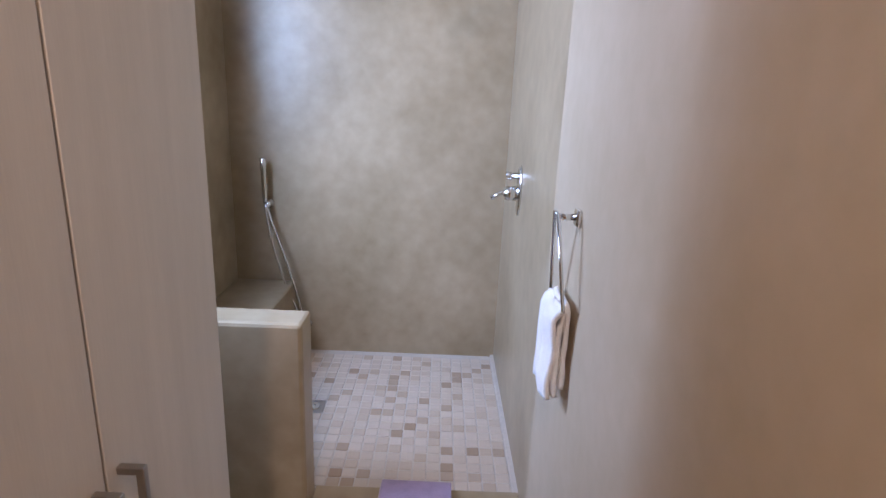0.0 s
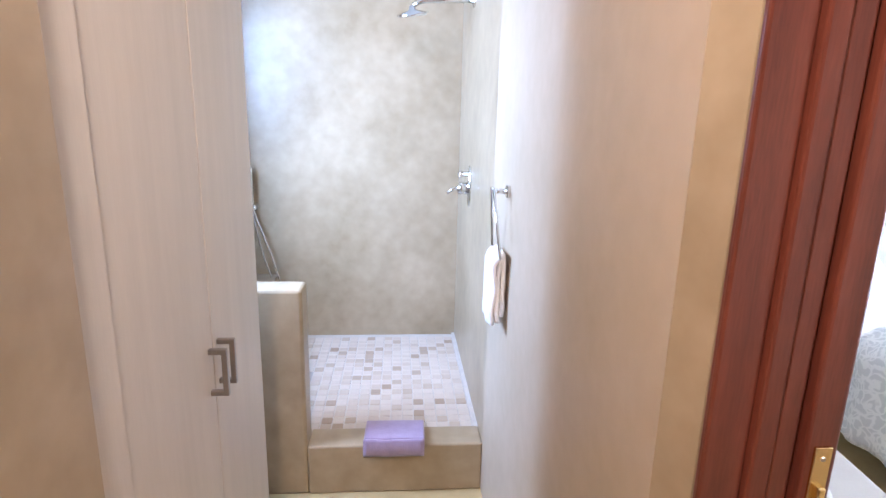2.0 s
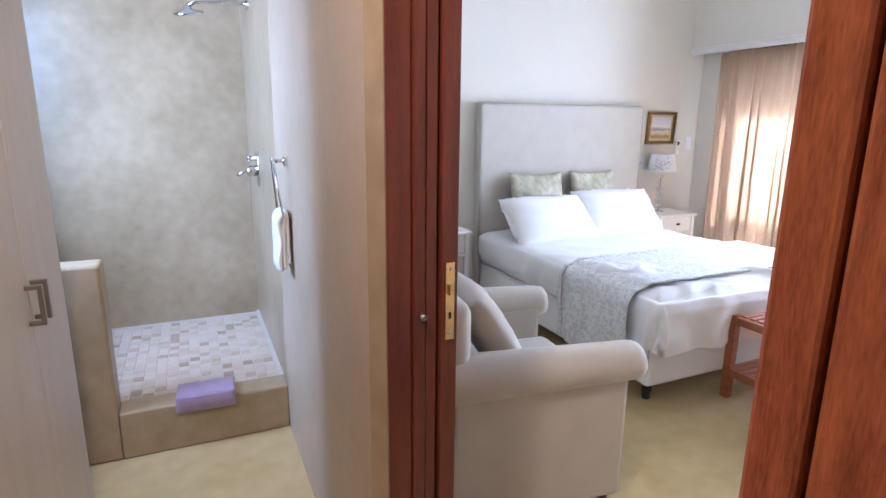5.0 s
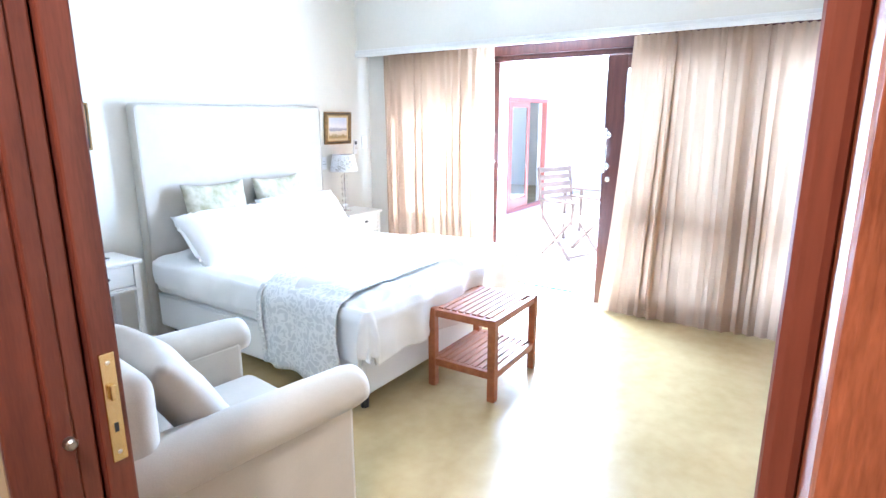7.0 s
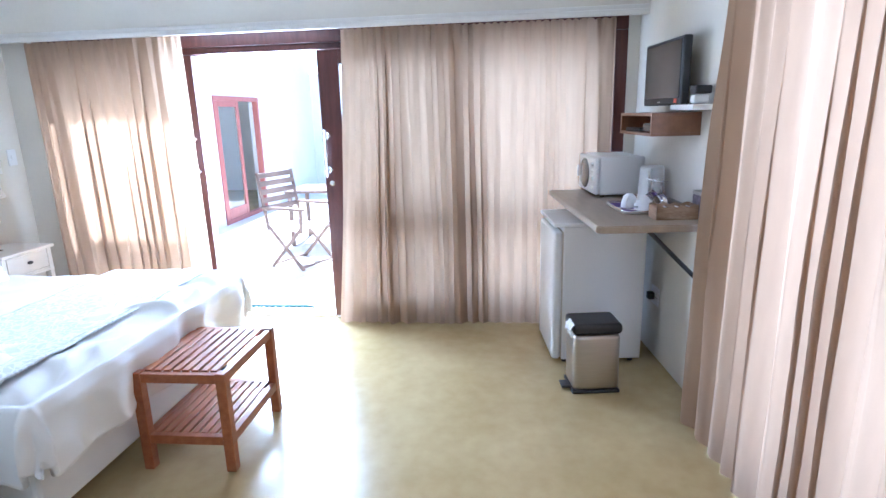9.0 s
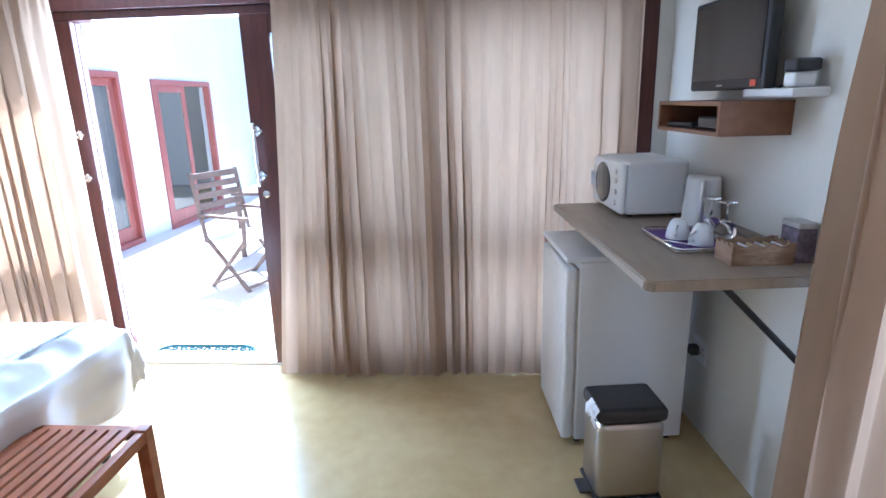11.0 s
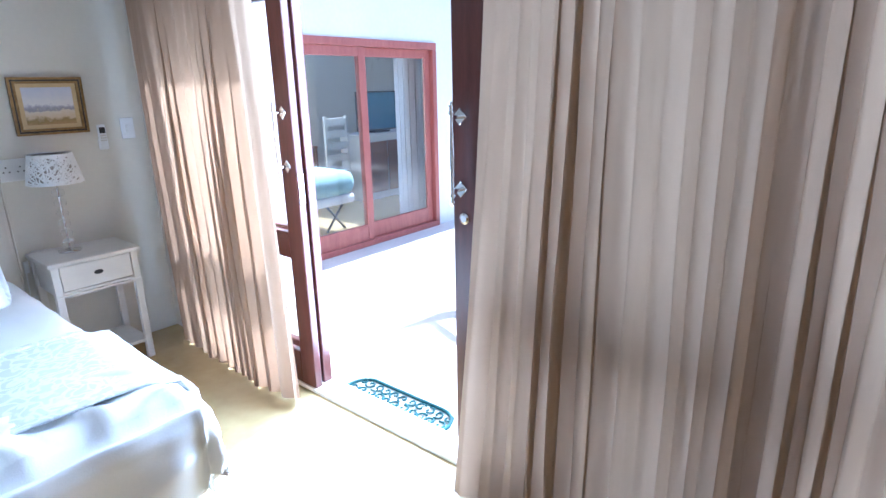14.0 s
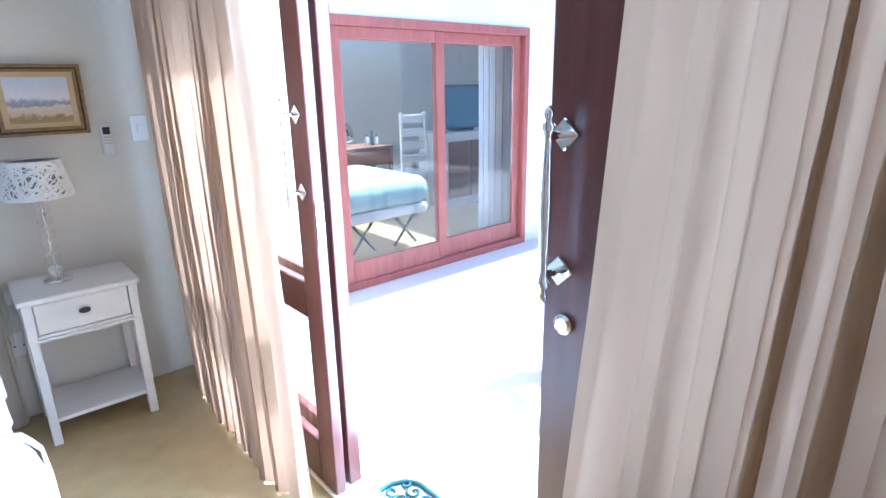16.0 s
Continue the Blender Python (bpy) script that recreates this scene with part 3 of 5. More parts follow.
ring = thing("towel_ring", pose(0.945, 2.06, 1.31), "triangular chrome towel ring on the wall", "towel ring")
part("mount", bx(-0.012, -0.016, -0.02, 0, 0.016, 0.02, bevel=0.004), CHROME, ring)
part("post", tube([(-0.01, 0, 0), (-0.055, 0, 0)], 0.008, 10), CHROME, ring, "", True)
part("loop", tube([(-0.055, -0.02, 0.01), (-0.035, -0.075, -0.2), (-0.034, -0.066, -0.206), (-0.034, 0.066, -0.206), (-0.035, 0.075, -0.2), (-0.055, 0.02, 0.01), (-0.055, -0.02, 0.01)], 0.0045, 8), CHROME, ring, "", True)
tw = thing("hand_towel", pose(0.912, 2.06, 1.105), "white terry hand towel draped on the ring", "towel")
def drape(off, low, seed):
    def f(u, v):
        y = (u - 0.5) * 0.135 * (1 - 0.15 * math.sin(3 * v)) 
        z = 0.012 - v * low
        wob = 0.010 * noise.noise((u * 3 + seed, v * 3, seed))
        return (off * min(1, v * 7) ** 0.5 + wob + 0.006 * math.sin(9 * u + seed), y, z)
    return f
bm = grid(14, 20, drape(-0.026, 0.235, 1.0))
grid(14, 20, drape(-0.008, 0.228, 1.7), bm)
part("front_fold", bm, TOWEL, tw, "", True).modifiers.new("thick", "SOLIDIFY").thickness = 0.012
bm = grid(14, 18, drape(0.012, 0.205, 4.0))
part("rear_fold", bm, TOWEL, tw, "", True).modifiers.new("thick", "SOLIDIFY").thickness = 0.012

mat_ = thing("bath_mat", pose(0.58, 2.415, 0.218, 0, 0, -1), "folded lilac terry bath mat on the shower step", "bath mat")
for k in range(3):
    part("fold", bx(-0.125 + 0.003 * k, -0.075 + 0.004 * k, 0.0005 + 0.013 * k, 0.125, 0.075, 0.013 + 0.013 * k, bevel=0.005), LILAC, mat_)
fl = bmesh.new()
grid(12, 8, lambda u, v: (-0.124 + 0.248 * u, -0.077 - 0.006 * math.sin(3 * v), 0.038 - 0.075 * v + 0.004 * noise.noise((u * 4, v * 3, 0))), fl)
part("hanging_edge", fl, LILAC, mat_, "", True).modifiers.new("thick", "SOLIDIFY").thickness = 0.008

dr = thing("floor_drain", pose(0.10, 3.02, 0.2), "square steel shower drain with a round grate", "drain")
part("plate", bx(-0.05, -0.05, 0.0, 0.05, 0.05, 0.006, bevel=0.002), STEEL, dr)
part("grate", lathe([(0.032, 0.006), (0.030, 0.010), (0.012, 0.0105), (0.010, 0.008)], 20), CHROME, dr)

# ---- bedroom: bed ----
BX0, BX1, BY0, BY1 = 2.70, 4.26, 1.82, 3.74
bed = thing("double_bed", pose(0, 0, 0), "double bed with linen headboard and white bedding", "bed")
part("base", bx(BX0 + 0.01, BY0 + 0.01, 0.10, BX1 - 0.01, BY1, 0.34, bevel=0.02), COTTON, bed, "white cloth-covered bed base")
for x in (BX0 + 0.08, BX1 - 0.08):
    for y in (BY0 + 0.08, BY1 - 0.1):
        part("foot", lathe([(0.022, 0), (0.03, 0.1)], 12, pose(x, y, 0)), BLACK, bed)
part("mattress", bx(BX0, BY0, 0.34, BX1, BY1, 0.58, bevel=0.05, seg=4), COTTON, bed)
hb = bx(BX0 - 0.005, 3.75, 0.0, 4.345, 3.85, 1.62, bevel=0.03, seg=4)
head = part("headboard", hb, LINEN, bed, "tall linen-upholstered headboard")
hx0, hx1 = BX0 - 0.005, 4.345
part("piping", tube([(hx0 + 0.012, 3.752, 0.1), (hx0 + 0.012, 3.752, 1.585), (hx0 + 0.035, 3.752, 1.608), (hx1 - 0.035, 3.752, 1.608), (hx1 - 0.012, 3.752, 1.585), (hx1 - 0.012, 3.752, 0.1)], 0.004, 8), LINEN, head, "", True)
part("mattress_seam", tube([(BX0 - 0.001, 3.7, 0.345), (BX0 - 0.001, BY0 + 0.03, 0.345), (BX0 + 0.03, BY0 - 0.001, 0.345), (BX1 - 0.03, BY0 - 0.001, 0.345)], 0.005, 6), COTTON, bed, "", True)


def frill(w, h, seed):
    """A narrow ruffled flange round a pillow, in the pillow's own plane."""
    def f(u, v):
        a = 2 * math.pi * u
        c, q = math.cos(a), math.sin(a)
        x = math.copysign(abs(c) ** 0.28, c) * (w / 2 - 0.03 + 0.035 * v)
        z = math.copysign(abs(q) ** 0.28, q) * (h / 2 - 0.03 + 0.035 * v)
        return (x, 0.009 * v * math.sin(46 * a + seed), z)
    return grid(220, 3, f)


def cover(x0, x1, y0, y1, z, drop, foot, rnd, lift, wrinkle, seed, nx=60, ny=50, flare=0.04):
    """Cloth laid over the mattress: falls over both sides and, when foot, over the end."""
    W = x1 - x0
    tot = W + 2 * drop
    L = y1 - y0 + foot
    def f(u, v):
        s, q = u * tot - drop, v * L - foot
        ox, oy = min(0, s) + max(0, s - W), min(0, q) if foot else 0
        d = math.hypot(ox, oy)
        x, y = x0 + min(max(s, 0), W), y0 + (max(q, 0) if foot else q)
        e = min(s, W - s, q if foot else 9)
        dz = -0.35 * rnd * (1 - max(e, 0) / rnd) ** 2 if e < rnd else 0
        w1 = noise.noise((s * 3.1 + seed, q * 3.1, 0.3)) * wrinkle + noise.noise((s * 8 + seed, q * 7, 1.3)) * wrinkle * 0.4
        w1 += wrinkle * 0.55 * max(0, 1 - 3.2 * abs(noise.noise((s * 4.3 + seed * 2, q * 5.1 + 0.4 * s, 2.3))))
        if d == 0:
            return (x, y, z + lift + dz + w1)
        nx_, ny_ = ox / d, oy / d
        most = max(drop, foot)
        d = d if d < most else most + 0.12 * (d - most)
        hang = min(1, d / 0.2)
        along = q if abs(ox) > abs(oy) else s
        out = flare * min(1, d / 0.1) ** 0.7 + hang * 0.016 * math.sin(19 * along + 4 * noise.noise((s * 2, q * 2, seed))) + 0.35 * w1
        if ox and oy:
            out += 0.02 * hang
        hem = 0.02 * hang * noise.noise((s * 4 + seed, q * 4, 5))
        fall = max(0, d - 0.5 * rnd) * (0.8 if ox and oy else 1.0)
        return (x + nx_ * out, y + ny_ * out, max(0.06, z + lift + dz - fall + hem))
    return grid(nx, ny, f)


sheet = tagged(part("bed_sheet", cover(BX0, BX1, 2.2, 3.72, 0.58, 0.19, 0.0, 0.06, 0.014, 0.016, 3.3, 60, 40, 0.022), COTTON, None, "", True), "rumpled white top sheet over the mattress", "bedding")
duvet = tagged(part("duvet", cover(BX0, BX1, BY0 - 0.03, 2.3, 0.58, 0.34, 0.33, 0.10, 0.045, 0.05, 8.1, 130, 70, 0.045), COTTON, None, "", True), "puffy white duvet hanging over the foot of the bed", "duvet")
duvet.modifiers.new("thick", "SOLIDIFY").thickness = 0.02
runner = tagged(part("bed_runner", cover(BX0, BX1, 1.93, 2.52, 0.58, 0.50, 0.0, 0.08, 0.066, 0.008, 1.7, 90, 30, 0.075), RUNNER, None, "", True), "grey floral brocade runner across the bed", "bed runner")
runner.modifiers.new("thick", "SOLIDIFY").thickness = 0.008
for y0 in (1.922, 2.498):
    part("border", cover(BX0, BX1, y0, y0 + 0.03, 0.58, 0.505, 0.0, 0.08, 0.070, 0.008, 1.7, 90, 3, 0.080), RUNNER, runner, "", True).modifiers.new("thick", "SOLIDIFY").thickness = 0.008

for k, (x, y, z, w, h, tilt, rz) in enumerate(((3.12, 3.35, 0.73, 0.78, 0.47, -46, 3), (3.80, 3.38, 0.745, 0.76, 0.47, -42, -4))):
    ob = part("bed_pillow", pillow_bm(w, h, 0.21, 0.55, k * 3.1), COTTON, None, "", True)
    ob.matrix_basis = pose(x, y, z, tilt, 0, rz)
    part("frill", frill(w, h, k), COTTON, ob, "", True).modifiers.new("thick", "SOLIDIFY").thickness = 0.003
    tagged(ob, "plump white bed pillow with a frilled edge", "pillow", "bed pillows")
for k, (x, w) in enumerate(((3.17, 0.50), (3.74, 0.47))):
    ob = part("scatter_cushion", pillow_bm(w, 0.46, 0.13, 0.45, k * 5 + 1), FLORAL, None, "", True)
    ob.matrix_basis = pose(x, 3.62, 0.85, -14, 0, -2 + 4 * k)
    tagged(ob, "square cream cushion with green floral print against headboard", "cushion", "floral cushions")

# ---- slatted bench ----
bench = thing("slatted_bench", pose(3.19, 1.335, 0, 0, 0, 1), "two-tier slatted teak luggage bench at the bed foot", "bench")
BW, BD, BH = 0.56, 0.43, 0.474
for x in (0.0, BW - 0.045):
    for y in (0.0, BD - 0.045):
        part("leg", bx(x, y, 0, x + 0.045, y + 0.045, BH, bevel=0.004), TEAK, bench)
for z in (BH - 0.048, 0.13):
    for y in (0.004, BD - 0.041):
        part("long_rail", bx(0.045, y, z, BW - 0.045, y + 0.03, z + 0.042, bevel=0.003), TEAK, bench)
    for x in (0.004, BW - 0.036):
        part("end_rail", bx(x, 0.045, z, x + 0.032, BD - 0.045, z + 0.042, bevel=0.003), TEAK, bench)
for z in (BH - 0.012, 0.16):
    for k in range(8):
        y = 0.05 + k * (BD - 0.1 - 0.03) / 7
        part("slat", bx(0.036, y, z, BW - 0.036, y + 0.03, z + 0.013, bevel=0.002), TEAK, bench)

# ---- armchair ----
chair = thing("armchair", pose(1.65, 1.71, 0, 0, 0, -6), "oatmeal linen armchair with rolled arms", "armchair")
def arm(y0, side):
    """Rolled arm: upright slab and a scroll that leans outwards."""
    bm = bx(-0.36, min(y0, y0 - side * 0.13), 0.06, 0.42, max(y0, y0 - side * 0.13), 0.60, bevel=0.02)
    return bm
for y, s in ((-0.42, -1), (0.42, 1)):
    part("arm", arm(y, s), LINEN, chair, "", False)
    roll = bmesh.new()
    def f(u, v, y=y, s=s):
        a = 2 * math.pi * v
        x = -0.38 + 0.88 * u
        r = 0.085 * (1 - 0.9 * max(0, (u - 0.93) / 0.07) ** 3) * (1 - 0.15 * u)
        return (x + 0.0, y + s * 0.0 + r * 1.15 * math.cos(a) - s * 0.045, 0.60 + 0.02 * (1 - u) + r * math.sin(a))
    grid(26, 20, f, roll)
    part("arm_roll", roll, LINEN, chair, "", True)
part("seat_base", bx(-0.36, -0.29, 0.06, 0.42, 0.29, 0.30, bevel=0.015), LINEN, chair)
part("seat_cushion", bx(-0.2, -0.288, 0.30, 0.45, 0.288, 0.46, bevel=0.05, seg=5), LINEN, chair, "", True)
part("backrest", bx(-0.42, -0.42, 0.30, -0.2, 0.42, 0.90, bevel=0.06, seg=5), LINEN, chair, "", True)
for x in (-0.33, 0.38):
    for y in (-0.36, 0.36):
        part("leg", lathe([(0.018, 0), (0.025, 0.06)], 10, pose(x, y, 0)), MAHOG, chair)
ob = part("chair_cushion", pillow_bm(0.46, 0.46, 0.15, 0.45, 9.0), LINEN, None, "", True)
ob.matrix_basis = pose(1.60, 1.58, 0.68, -30, 0, 78)
tagged(ob, "cream cushion with pale piping leaning in the armchair", "cushion")

# ---- nightstands, lamp, pictures ----
def nightstand(x, y, label):
    t = thing("nightstand", pose(x, y, 0), label, "nightstand", "nightstands beside the bed")
    w, d, h = 0.42, 0.34, 0.67
    part("top", bx(-0.015, -0.02, h - 0.024, w + 0.015, d, h, bevel=0.006), WPAINT, t)
    for lx in (0, w - 0.035):
        for ly in (0, d - 0.035):
            part("leg", bx(lx, ly, 0, lx + 0.035, ly + 0.035, h - 0.024, bevel=0.003), WPAINT, t)
    for a in ((0.035, 0.006, 0.49, w - 0.035, 0.02, 0.505), (0.0, -0.004, 0.476, w, 0.02, 0.49), (0.012, 0.035, 0.48, 0.024, d - 0.035, h - 0.024), (w - 0.024, 0.035, 0.48, w - 0.012, d - 0.035, h - 0.024), (0.035, d - 0.02, 0.48, w - 0.035, d - 0.01, h - 0.024)):
        part("apron", bx(*a, bevel=0.002), WPAINT, t)
    dr_ = part("drawer_front", bx(0.04, 0.002, 0.51, w - 0.04, 0.02, h - 0.03, bevel=0.003), WPAINT, t)
    kb = lathe([(0.006, 0), (0.006, 0.012), (0.02, 0.016), (0.018, 0.024), (0.005, 0.027)], 16)
    bmesh.ops.scale(kb, vec=(1.15, 0.6, 1), verts=kb.verts[:])
    bmesh.ops.transform(kb, matrix=pose(w / 2, 0.004, 0.58, 90, 0, 0), verts=kb.verts[:])
    part("knob", kb, BLACK, dr_, "oval dark bronze knob", True)
    part("shelf", bx(0.01, 0.01, 0.10, w - 0.01, d - 0.01, 0.118, bevel=0.002), WPAINT, t)
    return t


nightstand(4.40, 3.50, "white painted nightstand with one drawer by the curtain")
nightstand(2.05, 3.46, "white painted nightstand with one drawer near armchair")
bk = thing("notebook", pose(2.27, 3.60, 0.67, 0, 0, 12), "dark closed notebook lying on the nightstand", "book")
part("pages", bx(-0.07, -0.05, 0.001, 0.07, 0.05, 0.012), COTTON, bk)
part("cover", bx(-0.072, -0.052, 0.012, 0.072, 0.052, 0.016, bevel=0.001), BLACK, bk)

lp = thing("table_lamp", pose(4.56, 3.70, 0.67), "crystal ball table lamp with a white string shade", "lamp")
part("foot", lathe([(0.055, 0), (0.055, 0.008), (0.02, 0.014), (0.008, 0.02)], 20), CHROME, lp, "", True)
part("stem", lathe([(0.0035, 0.015), (0.0035, 0.40)], 8), CHROME, lp)
for k in range(6):
    part("crystal_ball", lathe([(0.004 + 0.026 * math.sin(math.pi * (j + 0.5) / 8), 0.047 + 0.055 * k - 0.024 * math.cos(math.pi * (j + 0.5) / 8)) for j in range(8)], 14), CRYSTAL, lp, "", True)
    part("collar", lathe([(0.008, 0.018 + 0.055 * k), (0.008, 0.024 + 0.055 * k)], 10), CHROME, lp)
rs = random.Random(4)
strings = bmesh.new()
for k in range(120):
    a, z = rs.uniform(0, 6.28), rs.uniform(0, 1)
    da, dz = rs.uniform(-0.6, 0.6), rs.uniform(-0.3, 0.3)
    pts = []
    for j in range(16):
        zz = 0.5 + 0.5 * math.sin(z * 6.28 + j * 0.2 * (1 + dz))
        r = 0.128 - 0.03 * zz
        aa = a + j * 0.09 + da * math.sin(j * 0.5)
        pts.append((r * math.cos(aa), r * math.sin(aa), 0.375 + 0.15 * zz))
    tube(pts, 0.0034, 5, strings)
part("shade", strings, COTTON, lp, "openwork white string drum shade", True)["kind"] = "stuff"
for zz, r in ((0.375, 0.128), (0.525, 0.098)):
    part("shade_ring", tube([(r * math.cos(j * 0.2618), r * math.sin(j * 0.2618), zz) for j in range(25)], 0.003, 6), WPAINT, lp)
part("shade_liner", lathe([(0.121, 0.378), (0.092, 0.522)], 28), material("pale_lamp_cloth", (0.40, 0.37, 0.345), 0.9, var=0.03, translucent=0.5), lp, "pale cloth liner", True)


def picture(x0, z0, x1, z1, label, flip):
    t = thing("framed_picture", pose((x0 + x1) / 2, 3.855, (z0 + z1) / 2, 3 if flip == 0 else 2, 0, 0), label, "picture", "pictures over the nightstands")
    w, h = (x1 - x0) / 2, (z1 - z0) / 2
    for k, (o, i, d0, mat) in enumerate(((0, 0.012, 0.030, GILT), (0.012, 0.02, 0.024, BLACK), (0.02, 0.032, 0.027, GILT))):
        bm = bmesh.new()
        for a in ((-w + o, h - i, w - o, h - o), (-w + o, -h + o, w - o, -h + i), (-w + o, -h + i, -w + i, h - i), (w - i, -h + i, w - o, h - i)):
            box(bm, a[0], -d0, a[1], a[2], -0.004, a[3], bevel=0.002)
        part("frame", bm, mat, t)
    part("mount", bx(-w + 0.032, -0.014, -h + 0.032, w - 0.032, -0.008, h - 0.032), MOUNT, t)
    part("painting", bx(-w + 0.055, -0.018, -h + 0.052, w - 0.055, -0.0142, h - 0.052), picture_material(flip), t, "small desert landscape painting")
    return t


picture(4.475, 1.285, 4.815, 1.58, "gilt framed desert landscape above the nightstand", 0)
picture(2.12, 1.325, 2.465, 1.615, "gilt framed landscape near the armchair corner", 1)
rm = thing("remote_control", pose(4.875, 3.855, 1.25), "white air conditioner remote in a wall holder", "remote")
part("holder", bx(-0.024, -0.02, -0.07, 0.024, 0, -0.01, bevel=0.004), PLASTIC, rm)
part("body", bx(-0.021, -0.024, -0.06, 0.021, -0.004, 0.07, bevel=0.005), PLASTIC, rm)
part("display", bx(-0.015, -0.0255, 0.022, 0.015, -0.0238, 0.055), BLACK, rm)
for k in range(9):
    part("button", bx(-0.014 + 0.011 * (k % 3), -0.0255, 0.006 - 0.014 * (k // 3), -0.007 + 0.011 * (k % 3), -0.0238, 0.013 - 0.014 * (k // 3)), GROUT, rm)


def socket(name, m, w, h, label, holes=True):
    t = thing(name, m, label, "socket")
    part("plate", bx(-w / 2, -0.009, -h / 2, w / 2, 0, h / 2, bevel=0.003), PLASTIC, t)
    if holes:
        for ox in ((-w / 4, w / 4) if w > 0.1 else (0,)):
            for dx, dz in ((0, 0.016), (-0.013, -0.008), (0.013, -0.008)):
                part("pin_hole", lathe([(0.004, 0), (0.004, 0.001)], 8, pose(ox + dx, -0.0088, dz, 90, 0, 0)), BLACK, t)
    else:
        part("rocker", bx(-0.012, -0.014, -0.02, 0.012, -0.008, 0.02, bevel=0.002), PLASTIC, t)
    return t


socket("wall_socket", pose(4.425, 3.855, 1.115), 0.125, 0.115, "white double wall socket above the nightstand")
socket("wall_socket", pose(4.375, 3.855, 0.37), 0.12, 0.11, "white double wall socket low behind the nightstand")
socket("light_switch", pose(5.02, 3.855, 1.29), 0.075, 0.12, "white light switch beside the curtain", False)
cord = tagged(part("lamp_cord", tube([(4.56, 3.80, 0.675), (4.42, 3.84, 0.675), (4.375, 3.845, 0.6), (4.37, 3.845, 0.45), (4.36, 3.84, 0.39)], 0.003, 6), PLASTIC, None, "", True), "thin white lamp cord running to the socket", "cord")
pl = thing("cord_switch", pose(4.378, 3.838, 0.60), "small white inline switch on the lamp cord", "switch")
part("body", bx(-0.012, -0.012, -0.035, 0.012, 0.006, 0.03, bevel=0.005), PLASTIC, pl)

# ---- curtains ----
def curtain(name, a, b, z0, z1, pleats, depth, label, flare=0.0, seed=0.0, sway=0.0, nz=34, cloth=CURTAIN):
    """A drop of cloth between two points of the plan: bunches of deep narrow folds with flatter
    stretches between them, a gathered tape at the top and a loose hem."""
    A, B = Vector(a), Vector(b)
    d = (B - A).normalized()
    n = Vector((-d.y, d.x))
    L = (B - A).length
    nu = int(pleats * 22)
    pitch = L / pleats

    def f(u, v):
        low = 1 - v
        ph = u * pleats + 1.1 * noise.noise((u * pleats * 0.33 + seed, low * 0.3, seed)) + 0.10 * noise.noise((u * 9 + seed, low * 2.2, 4.0))
        th = 2 * math.pi * ph
        bunch = 0.5 + 1.1 * noise.noise((u * pleats * 0.42 + seed * 1.7, 0.25 * low, 2.0))
        bunch = min(1.25, max(0.3, bunch))
        open_ = 0.32 + 0.68 * min(1, low * 1.8)
        c = math.cos(th)
        ridge = depth * open_ * bunch * (math.copysign(abs(c) ** 0.75, c) + 0.22 * math.cos(2 * th + 1 + 1.5 * low))
        slack = 0.012 * low * noise.noise((u * pleats * 0.8, low * 1.4, seed + 7)) + 0.003 * noise.noise((u * pleats * 2.5, low * 7, seed))
        gather = 0.008 * math.sin(2 * math.pi * u * pleats * 1.9 + seed) * max(0, v - 0.93) * 14
        s = u * L - 0.27 * pitch * open_ * bunch * math.sin(2 * th) + flare * low ** 1.4 * u ** 3
        p = A + d * s + n * (ridge + slack + gather - sway * low ** 1.5)
        z = z0 + (z1 - z0) * v + (0.004 * math.sin(th + 1) + 0.004) * max(0, low - 0.9) * 10
        if v > 0.999:
            z += 0.012 * abs(math.sin(2 * math.pi * u * pleats * 0.95 + seed))
        return (p.x, p.y, z)
    ob = part(name, grid(nu, nz, f), cloth, None, "", True)
    return tagged(ob, label, "curtain", "")


curtain("curtain", (4.98, 2.36), (5.0, 3.57), 0.008, 2.085, 13, 0.05, "beige lined curtain drawn beside the open door", 0.0, 1.2, 0.03)
curtain("curtain", (5.0, 0.46), (5.01, 1.24), 0.006, 2.085, 9, 0.05, "beige curtain hanging beside the sliding door", 0.15, 3.7, -0.0)
curtain("curtain", (5.03, -0.565), (5.035, 0.51), 0.006, 2.085, 12, 0.045, "beige curtain with daylight behind, by the fridge", 0.0, 6.4, -0.0)
sa, sb = WS @ Vector((-2.55, 0.13, 0)), WS @ Vector((-0.42, 0.13, 0))
curtain("curtain", sa.xy, sb.xy, 0.004, 2.3, 19, 0.055, "beige curtain covering the wide side window", 0.13, 9.3, 0.0)
rail = tagged(part("curtain_rail", tube([WS @ Vector((-2.65, 0.13, 2.31)), WS @ Vector((-0.22, 0.13, 2.31))], 0.012, 10), WPAINT, None), "white curtain rail on the side wall", "curtain rail")

# ---- kitchenette on the south wall ----
ctr = thing("wall_counter", WS.copy(), "taupe laminate wall counter on a black strut", "counter")
part("worktop", prism([(-0.26, 0.0), (0.99, 0.0), (1.02, 0.588), (-0.24, 0.588), (-0.26, 0.565)], 0.962, 0.997, 0.005), LAMIN, ctr)
part("upstand", bx(-0.25, 0.0, 0.997, 0.95, 0.016, 1.02, bevel=0.003), LAMIN, ctr)
for u in (-0.21, 0.95):
    part("strut", tube([(u, 0.33, 0.956), (u, 0.012, 0.64)], 0.011, 8), BLACK, ctr, "black steel diagonal strut")
    part("strut_plate", bx(u - 0.015, 0.0, 0.615, u + 0.015, 0.008, 0.68), BLACK, ctr)

